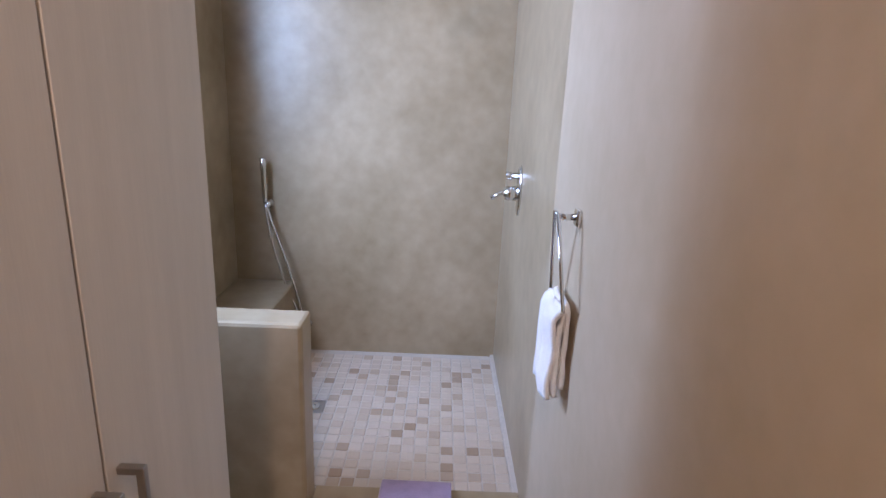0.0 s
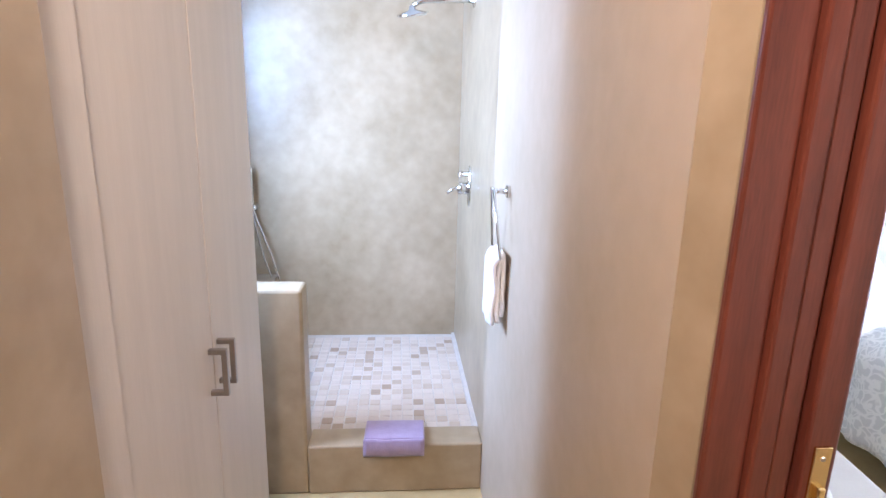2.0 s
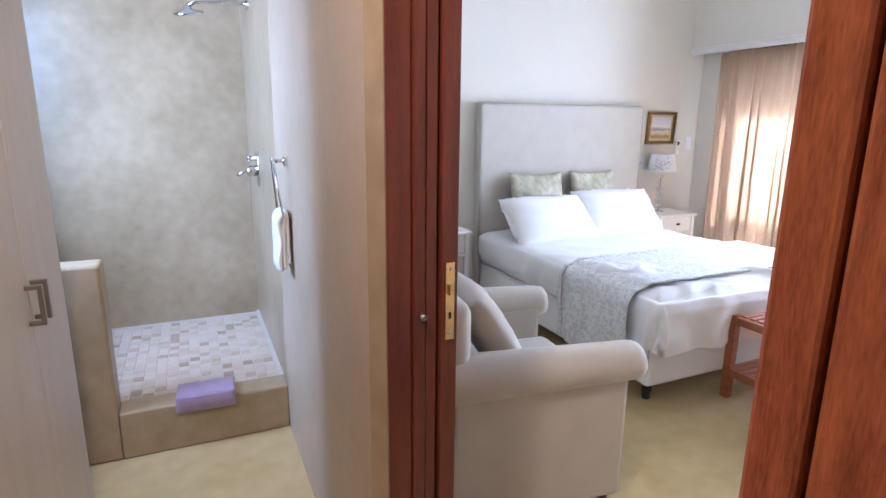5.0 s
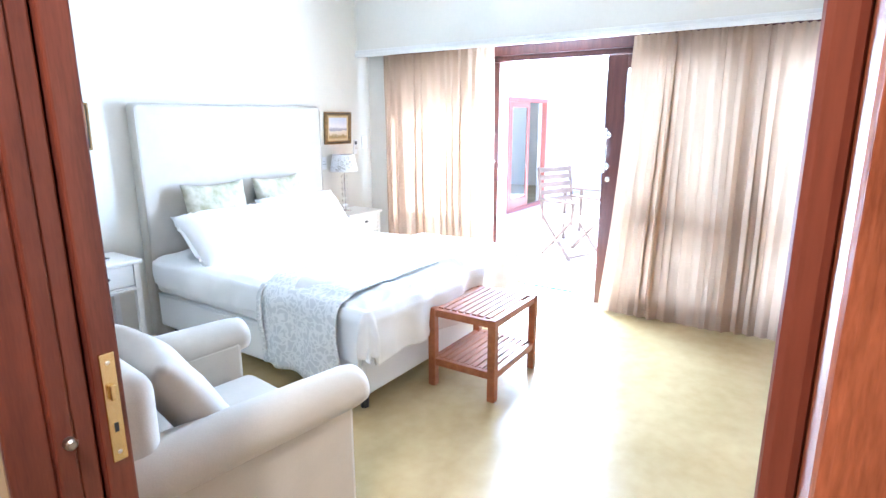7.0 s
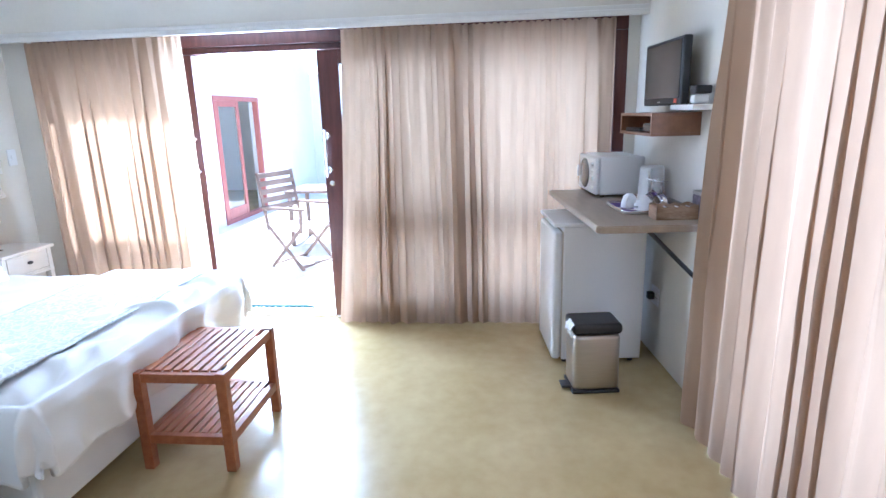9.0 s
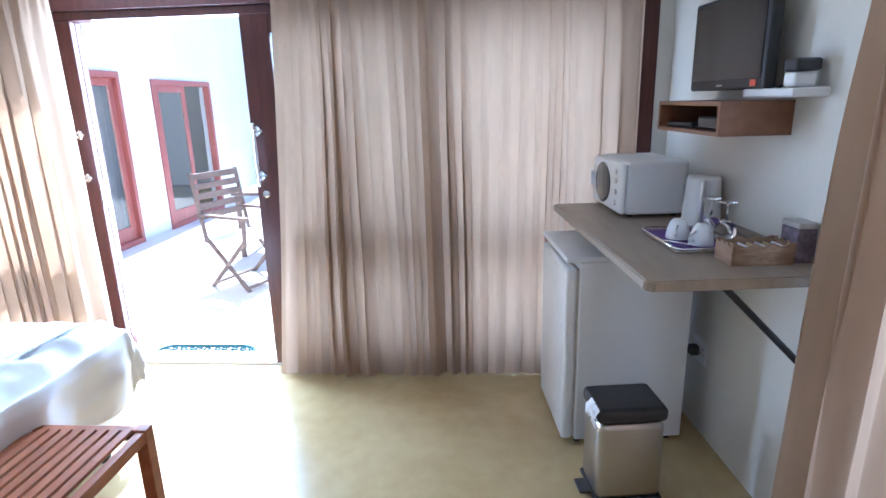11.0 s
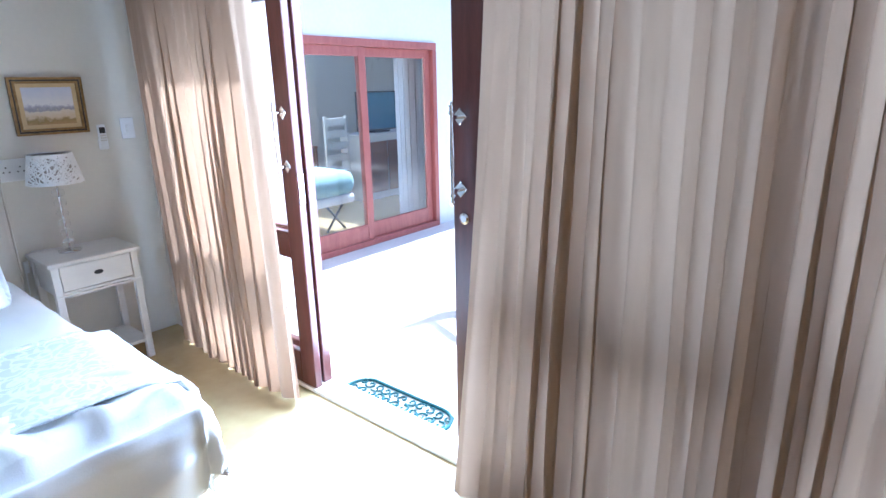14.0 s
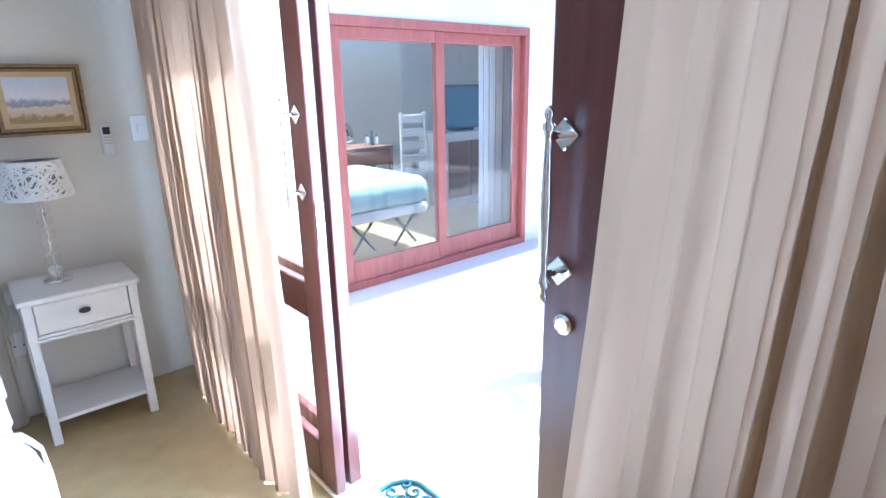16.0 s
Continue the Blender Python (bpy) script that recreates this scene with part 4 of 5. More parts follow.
fr = thing("bar_fridge", on_s(0.40, 0.12), "white bar fridge standing under the counter", "fridge")
part("body", bx(0, 0, 0.025, 0.48, 0.485, 0.862, bevel=0.008), ENAMEL, fr)
part("door", bx(-0.002, 0.492, 0.03, 0.482, 0.545, 0.835, bevel=0.018, seg=4), ENAMEL, fr)
part("top_panel", bx(-0.003, 0.0, 0.862, 0.483, 0.545, 0.885, bevel=0.006), ENAMEL, fr)
part("gasket", bx(0.008, 0.485, 0.04, 0.472, 0.492, 0.83), GROUT, fr)
for x in (0.04, 0.44):
    for y in (0.05, 0.46):
        part("foot", lathe([(0.016, 0), (0.016, 0.025)], 10, pose(x, y, 0)), BLACK, fr)

pb = thing("pedal_bin", on_s(0.02, 0.36, 0, 2), "small steel pedal bin with black lid", "bin")
part("body", bx(0, 0, 0.012, 0.20, 0.255, 0.345, bevel=0.03, seg=4), STEEL, pb, "", True)
part("base", bx(-0.004, -0.004, 0, 0.204, 0.259, 0.02, bevel=0.006), BLACK, pb)
part("lid", bx(-0.006, -0.006, 0.345, 0.206, 0.262, 0.405, bevel=0.022, seg=4), BLACK, pb, "black domed plastic lid")
part("pedal", bx(0.05, 0.255, 0.012, 0.13, 0.305, 0.026, bevel=0.005), BLACK, pb)
bag = bmesh.new()
grid(16, 10, lambda u, v: (-0.012 + 0.10 * u, 0.262 + 0.012 * math.sin(9 * u) * v + 0.02 * math.sin(3 * v), 0.415 - 0.07 * v + 0.022 * noise.noise((u * 5, v * 4, 1))), bag)
part("bag_edge", bag, PLASTIC, pb, "crumpled white bin liner edge", True)

mw = thing("microwave", on_s(0.62, 0.08, 0.997), "white microwave oven with a round-cornered window", "microwave")
part("body", bx(0, 0, 0.012, 0.43, 0.27, 0.245, bevel=0.012), ENAMEL, mw)
part("door", bx(0.0, 0.27, 0.014, 0.43, 0.30, 0.243, bevel=0.014, seg=3), ENAMEL, mw)
wn_ = lathe([(0.1, 0), (0.1, 0.004), (0.094, 0.006)], 36)
bmesh.ops.scale(wn_, vec=(1.15, 0.95, 1), verts=wn_.verts[:])
bmesh.ops.transform(wn_, matrix=pose(0.26, 0.298, 0.128, -90, 0, 0), verts=wn_.verts[:])
part("window", wn_, SCREEN, mw, "dark oval door window", True)
part("handle", bx(0.404, 0.30, 0.09, 0.416, 0.314, 0.165, bevel=0.004), ENAMEL, mw)
for z in (0.06, 0.11, 0.16, 0.2):
    part("dial", lathe([(0.012, 0), (0.012, 0.012), (0.008, 0.014)], 14, pose(0.06, 0.298, z, -90, 0, 0)), PLASTIC, mw)
for x in (0.04, 0.39):
    for y in (0.04, 0.24):
        part("foot", lathe([(0.012, 0), (0.012, 0.013)], 8, pose(x, y, 0)), BLACK, mw)

ke = thing("kettle", on_s(0.452, 0.095, 0.997), "white cordless jug kettle on the counter", "kettle")
part("jug", lathe([(0.07, 0.0), (0.078, 0.004), (0.078, 0.02), (0.075, 0.03), (0.068, 0.14), (0.066, 0.19), (0.06, 0.203), (0.02, 0.207)], 28), PLASTIC, ke, "", True)
part("handle", tube([(-0.06, 0.03, 0.185), (-0.10, 0.05, 0.18), (-0.112, 0.055, 0.13), (-0.10, 0.05, 0.06), (-0.07, 0.035, 0.035)], 0.011, 10), PLASTIC, ke, "", True)
part("spout", bx(0.045, -0.02, 0.165, 0.082, 0.02, 0.198, bevel=0.01), PLASTIC, ke)

ty = thing("serving_tray", on_s(0.025, 0.12, 0.997), "silver-edged tray lined with purple paper", "tray")
part("base", bx(0, 0, 0.002, 0.34, 0.26, 0.008, bevel=0.002), STEEL, ty)
part("liner", bx(0.012, 0.012, 0.008, 0.328, 0.248, 0.0095), PURPLE, ty, "purple paper liner")
rimb = bmesh.new()
rp = [(0.02, 0), (0.32, 0), (0.34, 0.02), (0.34, 0.24), (0.32, 0.26), (0.02, 0.26), (0, 0.24), (0, 0.02), (0.02, 0)]
tube([(x, y, 0.013 + 0.003 * (k % 2)) for k, (x, y) in enumerate(rp)], 0.005, 6, rimb)
part("rim", rimb, CHROME, ty, "", True)


def cup(u, v, tilt, rz):
    t = thing("tea_cup", on_s(u, v, 0.997 + 0.0115, rz) @ pose(0, 0, 0, tilt, 0, 0), "white china tea cup turned over on tray", "cup", "cups on the tray")
    part("bowl", lathe([(0.042, 0.0), (0.043, 0.004), (0.040, 0.03), (0.03, 0.06), (0.024, 0.066), (0.02, 0.072)], 24), ENAMEL, t, "", True)
    part("handle", tube([(0.038, 0, 0.018), (0.062, 0, 0.022), (0.066, 0, 0.04), (0.034, 0, 0.052)], 0.005, 8), ENAMEL, t, "", True)


cup(0.10, 0.26, 0, 120)
cup(0.20, 0.30, 0, 150)


def goblet(u, v):
    t = thing("wine_glass", on_s(u, v, 0.997 + 0.0115), "clear wine glass turned over on tray", "glass", "glasses on the tray")
    part("bowl", lathe([(0.034, 0), (0.038, 0.03), (0.034, 0.06), (0.012, 0.078), (0.004, 0.084), (0.0035, 0.135), (0.03, 0.141), (0.033, 0.144)], 22), CRYSTAL, t, "", True)


goblet(0.22, 0.17)
goblet(0.13, 0.16)
sp = thing("tea_spoon", on_s(0.12, 0.34, 0.997 + 0.0135, 40), "small steel teaspoon lying on the tray", "spoon")
part("spoon_body", tube([(-0.06, 0, 0), (0.03, 0, 0.002), (0.045, 0, 0), (0.06, 0, 0.002)], 0.0035, 6), CHROME, sp, "", True)

bs = thing("tea_basket", on_s(-0.14, 0.075, 0.997), "small woven basket tray with a wavy rim", "basket")
def side(x0, y0, x1, y1):
    bm = bmesh.new()
    def f(u, v):
        return (x0 + (x1 - x0) * u, y0 + (y1 - y0) * u, v * (0.066 + 0.005 * math.sin(u * 22)))
    return grid(24, 4, f, bm)
for a in ((0, 0, 0.11, 0), (0.11, 0, 0.11, 0.20), (0.11, 0.20, 0, 0.20), (0, 0.20, 0, 0)):
    part("side", side(*a), RATTAN, bs).modifiers.new("thick", "SOLIDIFY").thickness = 0.006
part("bottom", bx(0, 0, 0.001, 0.11, 0.20, 0.006), RATTAN, bs)
for k in range(6):
    part("sachet", bx(0.015, 0.02 + 0.028 * k, 0.006, 0.09, 0.026 + 0.028 * k, 0.055, m=pose(0, 0, 0)), (COTTON, MOUNT, ORANGE)[k % 2], bs)
tn = thing("tea_tin", on_s(-0.13, 0.004, 0.997), "dark printed tin with a silver lid", "tin")
part("body", bx(0, 0, 0, 0.09, 0.062, 0.11, bevel=0.004), TINPRINT, tn)
part("lid", bx(-0.002, -0.0, 0.11, 0.092, 0.064, 0.13, bevel=0.005), STEEL, tn)

sh = thing("wall_shelf", on_s(0.0, 0.0), "open cherry-coloured box shelf on the wall", "shelf")
for a in ((0.075, 0, 1.385, 0.585, 0.25, 1.40), (0.075, 0, 1.485, 0.585, 0.25, 1.50), (0.075, 0, 1.40, 0.091, 0.25, 1.485), (0.569, 0, 1.40, 0.585, 0.25, 1.485), (0.091, 0, 1.40, 0.569, 0.012, 1.485)):
    part("board", bx(*a, bevel=0.001), SHELFWOOD, sh)
dc = thing("decoder_box", on_s(0.11, 0.06, 1.40), "black television decoder on the shelf", "decoder")
part("case", bx(0, 0, 0.004, 0.20, 0.15, 0.045, bevel=0.003), BLACK, dc)
part("front_panel", bx(0.01, 0.15, 0.008, 0.19, 0.153, 0.04), SCREEN, dc)
rc = thing("remote_control", on_s(0.36, 0.17, 1.40, 8), "black television remote lying on the shelf", "remote")
part("body", bx(0, 0, 0, 0.17, 0.045, 0.02, bevel=0.006), BLACK, rc)

tv = thing("television", on_s(0.085, 0.11, 1.535, 0), "black flat television on a white wall bracket", "television")
part("case", bx(0, -0.045, 0, 0.535, 0, 0.335, bevel=0.01), BLACK, tv)
part("screen", bx(0.022, -0.001, 0.038, 0.513, 0.003, 0.317), SCREEN, tv, "dark glossy screen")
part("rear_bulge", bx(0.11, -0.08, 0.05, 0.43, -0.045, 0.30, bevel=0.02), BLACK, tv)
part("sticker", bx(0.04, 0.003, 0.012, 0.075, 0.0042, 0.034), ORANGE, tv, "orange paper sticker")
part("maker_mark", bx(0.27, 0.0001, 0.015, 0.31, 0.0016, 0.022), STEEL, tv, "small plain silver mark")
br = thing("wall_bracket", on_s(-0.03, 0, 1.50), "white bracket with multi-plug on the wall", "bracket")
part("arm", bx(-0.06, 0.0, 0.0, 0.22, 0.12, 0.028, bevel=0.006, m=pose(0, 0, 0.01)), PLASTIC, br)
part("plug_body", bx(-0.03, 0.03, 0.04, 0.03, 0.10, 0.085, bevel=0.01), PLASTIC, br)
part("adapter", bx(-0.035, 0.02, 0.086, 0.035, 0.10, 0.125, bevel=0.008), BLACK, br, "black plug adapter")
cb = tagged(part("television_cable", tube([on_s(0.30, 0.05, 1.55).translation, on_s(0.25, 0.07, 1.52).translation, on_s(0.15, 0.07, 1.515).translation, on_s(0.08, 0.05, 1.545).translation], 0.004, 6), BLACK, None, "", True), "black cable hanging below the television", "cable")
socket("wall_socket", on_s(0.52, 0.0, 0.39, 180), 0.115, 0.115, "white wall socket below the counter")
fp = tagged(part("fridge_plug", bx(0.51, 0.009, 0.365, 0.555, 0.05, 0.41, bevel=0.008, m=WS), BLACK, None), "black fridge plug in the wall socket", "plug")

tb = thing("low_table", pose(2.05, -0.84, 0, 0, 0, 2), "low pale wood side table under the window curtain", "table")
part("tabletop", bx(0, 0.02, 0.42, 0.42, 0.76, 0.45, bevel=0.006), PALEWOOD, tb)
for x in (0.02, 0.36):
    for y in (0.04, 0.70):
        part("leg", bx(x, y, 0, x + 0.04, y + 0.04, 0.42, bevel=0.003), PALEWOOD, tb)

# ---- outside ----
structure("ground", bx(-120, -120, -0.6, 160, 160, -0.14), EARTH, "sandy open ground reaching the horizon")
structure("patio", bx(5.27, -4.0, -0.139, 14.0, 4.3, -0.03), PATIO, "pale sunlit concrete patio slab")
structure("patio_south", bx(1.2, -4.2, -0.139, 5.26, -1.45, -0.03), PATIO, "pale concrete paving outside the side window")
for a in ((5.4, 4.29, -0.1, 6.28, 4.45, 3.4), (6.28, 4.29, 1.92, 8.35, 4.45, 3.4), (8.35, 4.29, -0.1, 8.96, 4.45, 3.4), (8.96, 4.29, 1.86, 10.46, 4.45, 3.4), (10.46, 4.29, -0.1, 13.2, 4.45, 3.4)):
    structure("wall_neighbour", bx(*a), WHITEWALL, "white rendered wall of the neighbouring unit")
structure("wall_patio_end", bx(13.2, -4.0, -0.1, 13.36, 4.45, 2.4), WHITEWALL, "white rendered garden wall")


def slider(x0, x1, z1, label, open_right=False):
    t = thing("sliding_window", pose(0, 0, 0), label, "window")
    t["kind"] = "structure"
    y0, y1 = 4.27, 4.36
    mid = (x0 + x1) / 2
    # bars take the mahogany whose colour is already paled for sunlight
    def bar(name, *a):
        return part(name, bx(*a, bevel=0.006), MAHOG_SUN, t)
    bar("frame_head", x0, y0, z1 - 0.07, x1, y1, z1)
    bar("frame_sill", x0, y0, -0.03, x1, y1, 0.03)
    bar("frame_post", x0, y0, 0.03, x0 + 0.06, y1, z1 - 0.07)
    bar("frame_post", x1 - 0.06, y0, 0.03, x1, y1, z1 - 0.07)
    leaves = ((x0 + 0.06, mid + 0.04, 4.285), (mid - 0.04, x1 - 0.06, 4.32))
    for k, (a, b, y) in enumerate(leaves):
        if open_right and k == 1:
            continue
        bar("leaf_stile", a, y, 0.03, a + 0.085, y + 0.035, z1 - 0.07)
        bar("leaf_stile", b - 0.085, y, 0.03, b, y + 0.035, z1 - 0.07)
        bar("leaf_rail", a + 0.085, y, 0.03, b - 0.085, y + 0.035, 0.19)
        bar("leaf_rail", a + 0.085, y, z1 - 0.155, b - 0.085, y + 0.035, z1 - 0.07)
        p = part("pane", bx(a + 0.085, y + 0.015, 0.19, b - 0.085, y + 0.02, z1 - 0.155), PANE, t)
        p.visible_shadow = False


slider(6.28, 8.35, 1.92, "red wood sliding window of the neighbouring unit, sun glare put into its colour")
slider(8.96, 10.46, 1.86, "red wood sliding door of the neighbouring unit, open, paled in colour as overexposed", True)
# the neighbour's room, seen through the glass
structure("floor_neighbour", bx(5.4, 4.45, -0.14, 13.2, 8.6, -0.03), SCREED, "yellow screed floor of the neighbouring room")
bm = bx(5.4, 8.6, -0.1, 13.2, 8.75, 3.4)
box(bm, 5.4, 4.45, -0.1, 5.55, 8.6, 3.4)
box(bm, 13.05, 4.45, -0.1, 13.2, 8.6, 3.4)
structure("wall_neighbour_room", bm, PAINT, "painted walls of the neighbouring room")
# the two gaps in this unseen roof are added to brighten the room below
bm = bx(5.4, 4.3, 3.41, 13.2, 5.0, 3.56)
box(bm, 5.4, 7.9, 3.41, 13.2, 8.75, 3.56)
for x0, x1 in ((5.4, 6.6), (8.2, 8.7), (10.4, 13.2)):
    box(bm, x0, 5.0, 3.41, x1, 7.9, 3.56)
structure("roof_neighbour", bm, WHITEWALL, "unseen flat roof over the neighbouring unit, with two openings added to let sun in")
nb = thing("neighbour_bed", pose(6.75, 4.95, -0.03), "low bed with an aqua throw on crossed metal legs", "bed")
part("base", bx(0, 0, 0.30, 0.95, 1.9, 0.40, bevel=0.03), COTTON, nb)
part("throw", bx(-0.03, -0.03, 0.39, 0.98, 1.2, 0.66, bevel=0.12, seg=5), AQUA, nb, "pale aqua throw", True)
for y in (0.1, 1.75):
    for k in (0.12, 0.6):
        part("leg", tube([(k, y, 0), (k + 0.26, y, 0.31)], 0.014, 8), BLACK, nb)
        part("leg", tube([(k + 0.26, y, 0), (k, y, 0.31)], 0.014, 8), BLACK, nb)
ds = thing("dressing_table", pose(7.72, 6.5, -0.03), "brown dressing table with a drawer under the top", "dressing table")
part("top", bx(0, 0, 0.74, 0.72, 0.45, 0.775, bevel=0.005), SHELFWOOD, ds)
part("drawer", bx(0.05, 0.015, 0.55, 0.67, 0.42, 0.735, bevel=0.004), SHELFWOOD, ds)
for x in (0.03, 0.69):
    for y in (0.03, 0.42):
        part("leg", bx(x - 0.022, y - 0.022, 0, x + 0.022, y + 0.022, 0.74, bevel=0.003), SHELFWOOD, ds)
mi = thing("table_mirror", pose(7.90, 6.68, 0.745), "small round tilting mirror on the dressing table", "mirror")
part("glass", lathe([(0.105, 0), (0.118, 0.008), (0.105, 0.016)], 30, pose(0, 0, 0.17, 80, 0, 20)), MIRROR, mi, "round mirror glass", True)
part("stem", tube([(0, 0.03, 0.01), (0, 0.03, 0.12)], 0.008, 8), CHROME, mi)
part("foot", lathe([(0.05, 0), (0.05, 0.008), (0.01, 0.014)], 20, pose(0, 0.03, 0)), CHROME, mi)
for k, (x, h) in enumerate(((8.16, 0.13), (8.24, 0.17), (8.30, 0.12))):
    bt = thing("bottle", pose(x, 6.66, 0.745), "small toiletry bottle on the dressing table", "bottle", "bottles on the dressing table")
    part("flask", lathe([(0.02, 0), (0.024, 0.006), (0.024, h * 0.65), (0.009, h * 0.78), (0.009, h * 0.85)], 14), (PLASTIC, TEALBOX, PLASTIC)[k], bt, "", True)
    part("cap", lathe([(0.011, h * 0.85), (0.011, h), (0.004, h + 0.002)], 12), BLACK, bt)
sc_ = thing("slatted_chair", pose(8.30, 6.15, -0.03), "white painted chair with a slatted back", "chair")
for x in (0.0, 0.36):
    part("back_post", bx(x, 0, 0, x + 0.035, 0.035, 1.17, bevel=0.004), WPAINT, sc_)
    part("front_leg", bx(x, 0.38, 0, x + 0.035, 0.415, 0.44, bevel=0.004), WPAINT, sc_)
for k in range(4):
    part("back_slat", bx(0.035, 0.006, 0.58 + 0.155 * k, 0.36, 0.028, 0.68 + 0.155 * k, bevel=0.004), WPAINT, sc_)
part("seat", bx(-0.01, -0.005, 0.44, 0.405, 0.43, 0.47, bevel=0.006), WPAINT, sc_)
wh = thing("low_cabinet", pose(8.78, 5.98, -0.03), "white framed low cabinet with brown doors", "cabinet")
part("body", bx(0, 0.02, 0.0, 0.95, 0.45, 0.88, bevel=0.004), WPAINT, wh)
part("top", bx(-0.03, -0.01, 0.88, 0.98, 0.46, 0.91, bevel=0.005), WPAINT, wh)
for x in (0.12, 0.49):
    d = part("door", bx(x, 0.004, 0.10, x + 0.35, 0.019, 0.80, bevel=0.003), SHELFWOOD, wh)
    part("knob", lathe([(0.006, 0), (0.012, 0.012), (0.004, 0.018)], 10, pose(x + 0.05, 0.004, 0.5, 90, 0, 0)), NICKEL, d)
ntv = thing("television", pose(8.86, 6.12, 0.88), "flat television with a blue reflection on cabinet", "television")
part("case", bx(0, 0, 0.03, 0.80, 0.05, 0.56, bevel=0.008), BLACK, ntv)
# the blue reflection on this screen is its base colour
part("screen", bx(0.02, -0.004, 0.05, 0.78, 0.0, 0.54), TEALBOX, ntv, "screen with its blue reflection put into the colour")
part("foot", bx(0.25, -0.05, 0, 0.55, 0.12, 0.03, bevel=0.008), BLACK, ntv)
for k, (x0, x1) in enumerate(((6.30, 6.52), (8.02, 8.62))):
    curtain("neighbour_curtain", (x0, 4.58), (x1, 4.60), 0.0, 2.2, 4 + 3 * k, 0.03, "white curtain inside the neighbouring window", 0, 20 + k, cloth=COTTON)

# unseen roof, added and sized only to block the sun from the right-hand curtains
ver = thing("unseen_shade_roof", pose(0, 0, 0), "unseen roof on posts added to keep direct sun off the right curtains", "roof")
ver["kind"] = "structure"
part("deck", bx(5.4, -4.0, 2.55, 7.4, 1.6, 2.65), WHITEWALL, ver)
for x_ in (7.25,):
    for y_ in (-3.8, 1.2):
        part("post", bx(x_, y_, -0.03, x_ + 0.1, y_ + 0.1, 2.55, bevel=0.006), MAHOG, ver)
structure("roof_unit", bx(0.9, -1.5, H + 0.13, 5.55, 4.1, H + 0.3), WHITEWALL, "flat roof over the bedroom")
# garden tree beyond the patio
tree = thing("garden_tree", pose(11.6, 0.9, -0.03), "leafy garden tree beyond the patio", "tree")
rg = random.Random(11)
part("trunk", tube([(0, 0, 0), (0.06, 0.03, 0.8), (0.0, 0.1, 1.7), (0.1, 0.05, 2.4)], 0.13, 10), RATTAN, tree, "", True)
crown = bmesh.new()
for k in range(9):
    a, el = 0.7 * k + rg.uniform(-0.2, 0.2), rg.uniform(0.25, 1.1)
    tip = Vector((math.cos(a) * math.cos(el), math.sin(a) * math.cos(el), math.sin(el))) * rg.uniform(1.3, 2.1)
    start = Vector((0.06, 0.06, 1.8 + 0.06 * k))
    part("limb", tube([start, start + tip * 0.5 + Vector((0, 0, 0.15)), start + tip], 0.04, 7), RATTAN, tree, "", True)
    for j in range(230):
        c = start + tip * rg.uniform(0.45, 1.1) + Vector((rg.gauss(0, 0.32), rg.gauss(0, 0.32), rg.gauss(0, 0.28)))
        q = Euler((rg.uniform(0, 6.3), rg.uniform(0, 6.3), rg.uniform(0, 6.3))).to_matrix()
        vs = [crown.verts.new(c + q @ Vector(p)) for p in ((-0.09, 0, 0), (0, -0.035, 0.012), (0.1, 0, 0), (0, 0.035, 0.012))]
        crown.faces.new(vs)
tagged(part("crown", crown, material("green_leaves", (0.10, 0.14, 0.05), 0.5, var=0.3, scale=4, translucent=0.35, color2=(0.04, 0.075, 0.02)), tree), "", "", "", "stuff")
# rubber door mat with scroll openings
dm = thing("door_mat", pose(5.33, 2.03, -0.03, 0, 0, 0), "teal scrolled rubber door mat outside the threshold", "door mat")
MW_, ML = 0.11, 0.33
ring_pts = [(MW_ * math.cos(a), (ML - MW_) * (1 if math.sin(a) > 0 else -1) + MW_ * math.sin(a), 0.008) for a in [math.pi * k / 12 for k in range(25)]]
part("border", tube(ring_pts + [ring_pts[0]], 0.009, 6), TEAL, dm, "", True)
rs = random.Random(8)
for k in range(11):
    for side_ in (-1, 0, 1):
        cy, cx, r0 = -0.29 + 0.058 * k, 0.062 * side_, 0.031
        ph, tw_ = rs.uniform(0, 6.28), rs.choice((-1, 1))
        sc = tube([(cx + r0 * (1 - 0.06 * j) * math.cos(ph + tw_ * j * 0.5), cy + r0 * (1 - 0.06 * j) * math.sin(ph + tw_ * j * 0.5), 0.008) for j in range(13)], 0.0055, 5)
        part("scroll", sc, TEAL, dm, "", True)


CAMPWOOD = material("weathered_brown_wood", (0.24, 0.17, 0.135), 0.55, var=0.2, scale=5, fine=40, bump=0.1)


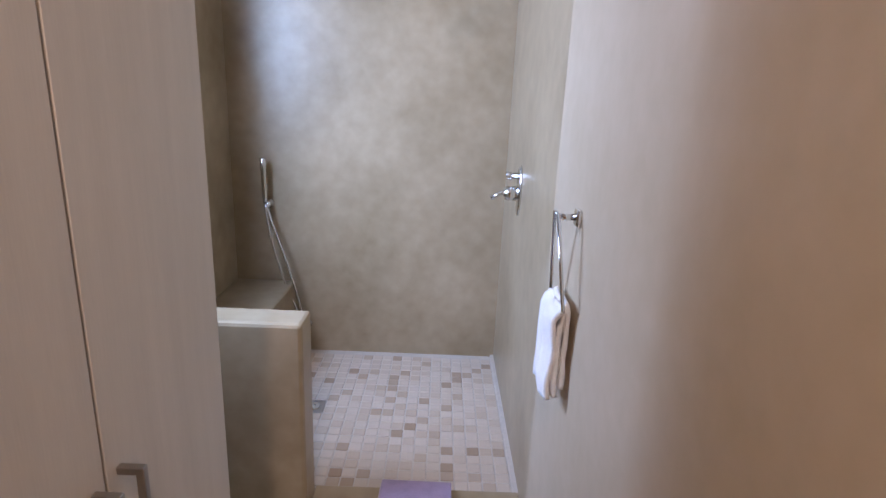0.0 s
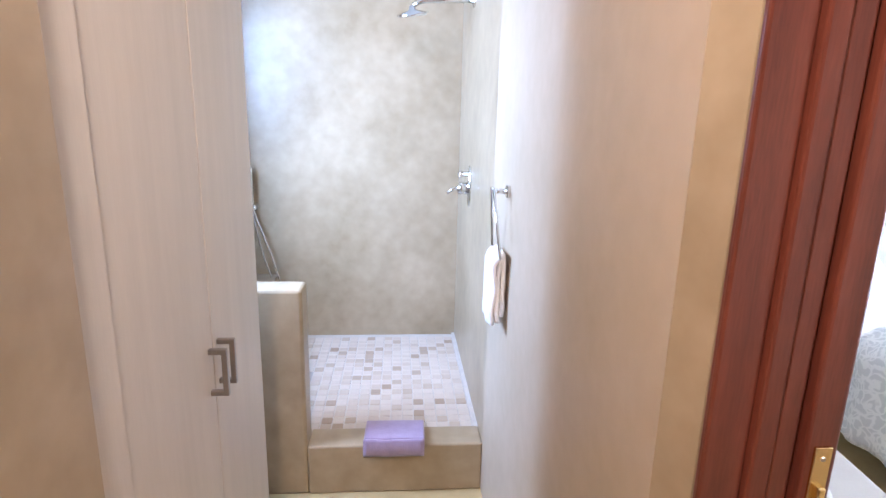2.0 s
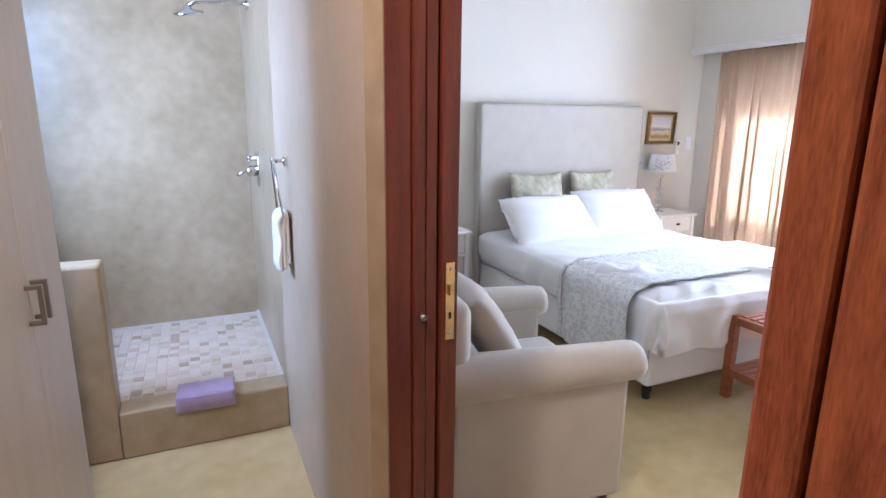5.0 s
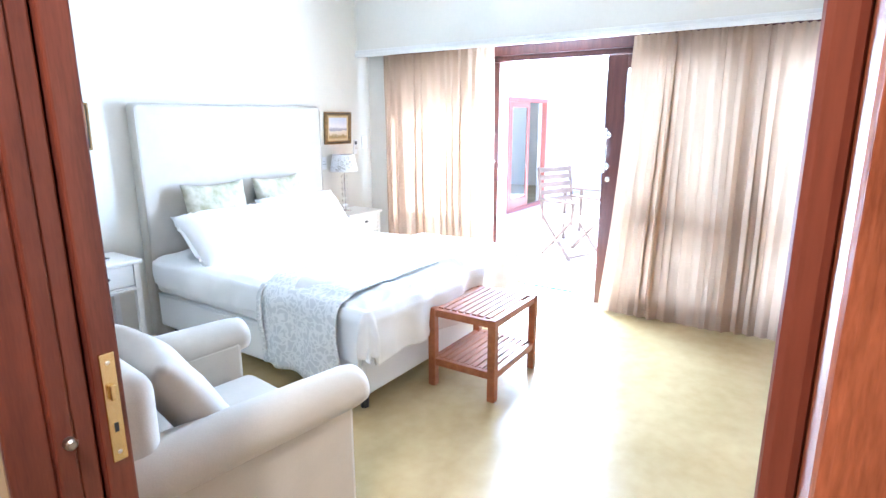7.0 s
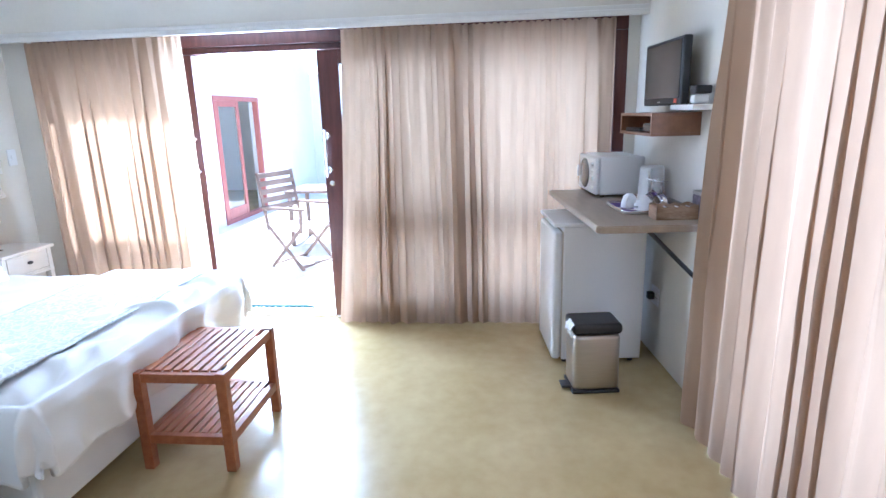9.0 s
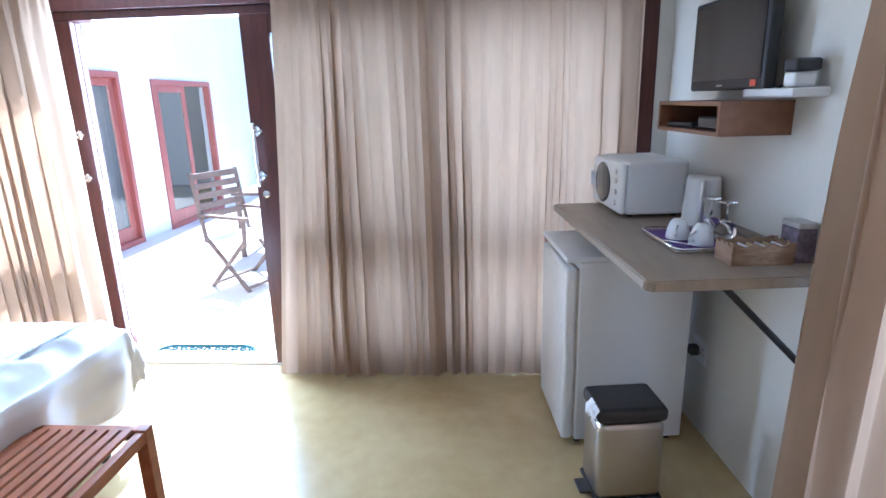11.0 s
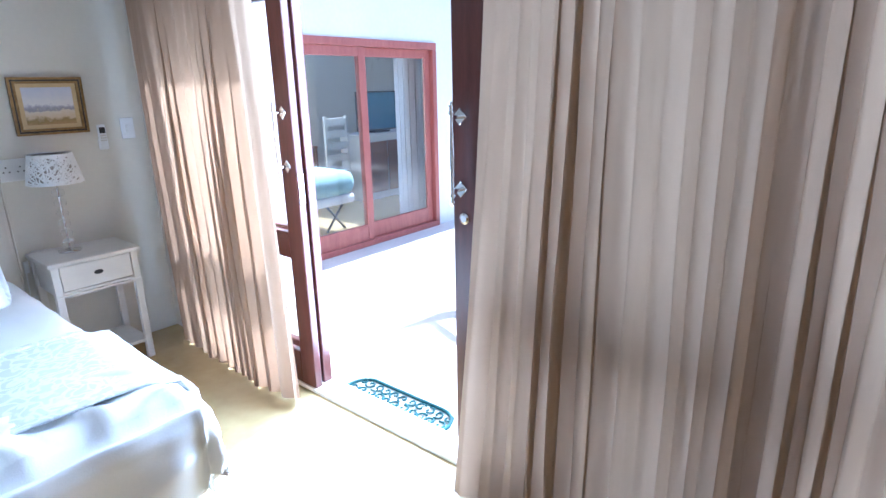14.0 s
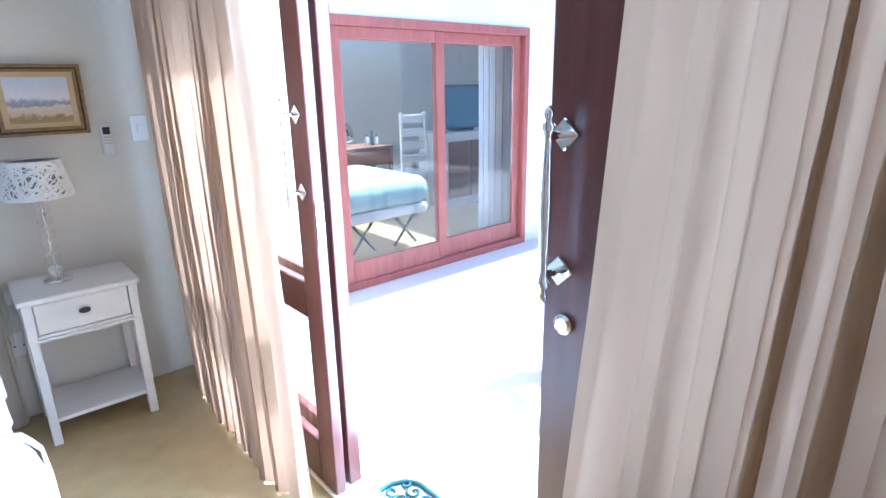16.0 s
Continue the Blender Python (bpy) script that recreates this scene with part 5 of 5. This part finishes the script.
def camp_chair(m, label):
    t = thing("folding_chair", m, label, "chair", "folding chairs on the patio")
    for y in (-0.25, 0.25):
        for a in (((-0.22, y, 0.0), (0.22, y, 0.44)), ((0.22, y, 0.0), (-0.22, y, 0.44)), ((0.22, y, 0.40), (0.24, y, 0.64)), ((-0.22, y, 0.40), (-0.32, y, 1.0))):
            part("leg", tube(a, 0.019, 8), CAMPWOOD, t)
        part("armrest", bx(-0.28, y - 0.03, 0.63, 0.28, y + 0.03, 0.655, bevel=0.006), CAMPWOOD, t)
    for x in (-0.2, 0.2):
        part("crossbar", tube([(x, -0.25, 0.03), (x, 0.25, 0.03)], 0.014, 8), CAMPWOOD, t)
    part("seat", grid(8, 6, lambda u, v: (-0.22 + 0.44 * u, -0.24 + 0.48 * v, 0.44 - 0.03 * math.sin(math.pi * u))), COTTON, t, "pale canvas seat").modifiers.new("thick", "SOLIDIFY").thickness = 0.01
    for k in range(5):
        z = 0.6 + 0.085 * k
        x = -0.22 - 0.10 * (z - 0.42) / 0.58
        part("back_slat", bx(x - 0.01, -0.25, z, x + 0.01, 0.25, z + 0.055, bevel=0.004), CAMPWOOD, t)


camp_chair(pose(6.84, 2.33, -0.03, 0, 0, -112), "folding wooden camp chair with pale canvas on patio")
camp_chair(pose(7.72, 1.62, -0.03, 0, 0, 75), "folding wooden camp chair across the patio table")
pt = thing("patio_table", pose(7.95, 2.45, -0.03), "small wooden patio table between the chairs", "table")
part("tabletop", bx(-0.35, -0.35, 0.66, 0.35, 0.35, 0.69, bevel=0.006), CAMPWOOD, pt)
for x in (-0.3, 0.3):
    for y in (-0.3, 0.3):
        part("leg", bx(x - 0.022, y - 0.022, 0, x + 0.022, y + 0.022, 0.66, bevel=0.003), CAMPWOOD, pt)

# ---- shower tiles, last ----
rt = random.Random(2)
base = bpy.data.objects["floor_shower"]
tiles = []
for v_ in range(3):
    tb_ = bx(-0.0235, -0.0235, 0, 0.0235, 0.0235, 0.0075 + 0.0006 * v_, bevel=0.0022, seg=1)
    me = bpy.data.meshes.new("tile")
    tb_.to_mesh(me)
    tb_.free()
    me.materials.append(TILE)
    tiles.append(me)
for i in range(20):
    for j in range(21):
        x, y = 0.898 - 0.0515 * i, 2.532 + 0.0515 * j
        if x < -0.09 or y > 3.56 or abs(x - 0.10) < 0.07 and abs(y - 3.02) < 0.07:
            continue
        ob = new("tile", rt.choice(tiles))
        ob.parent = base
        ob.matrix_basis = pose(x + rt.uniform(-0.001, 0.001), y + rt.uniform(-0.001, 0.001), 0.1978 + rt.uniform(0, 0.0008), 0, 0, rt.choice((0, 90, 180, 270)) + rt.uniform(-1.2, 1.2))
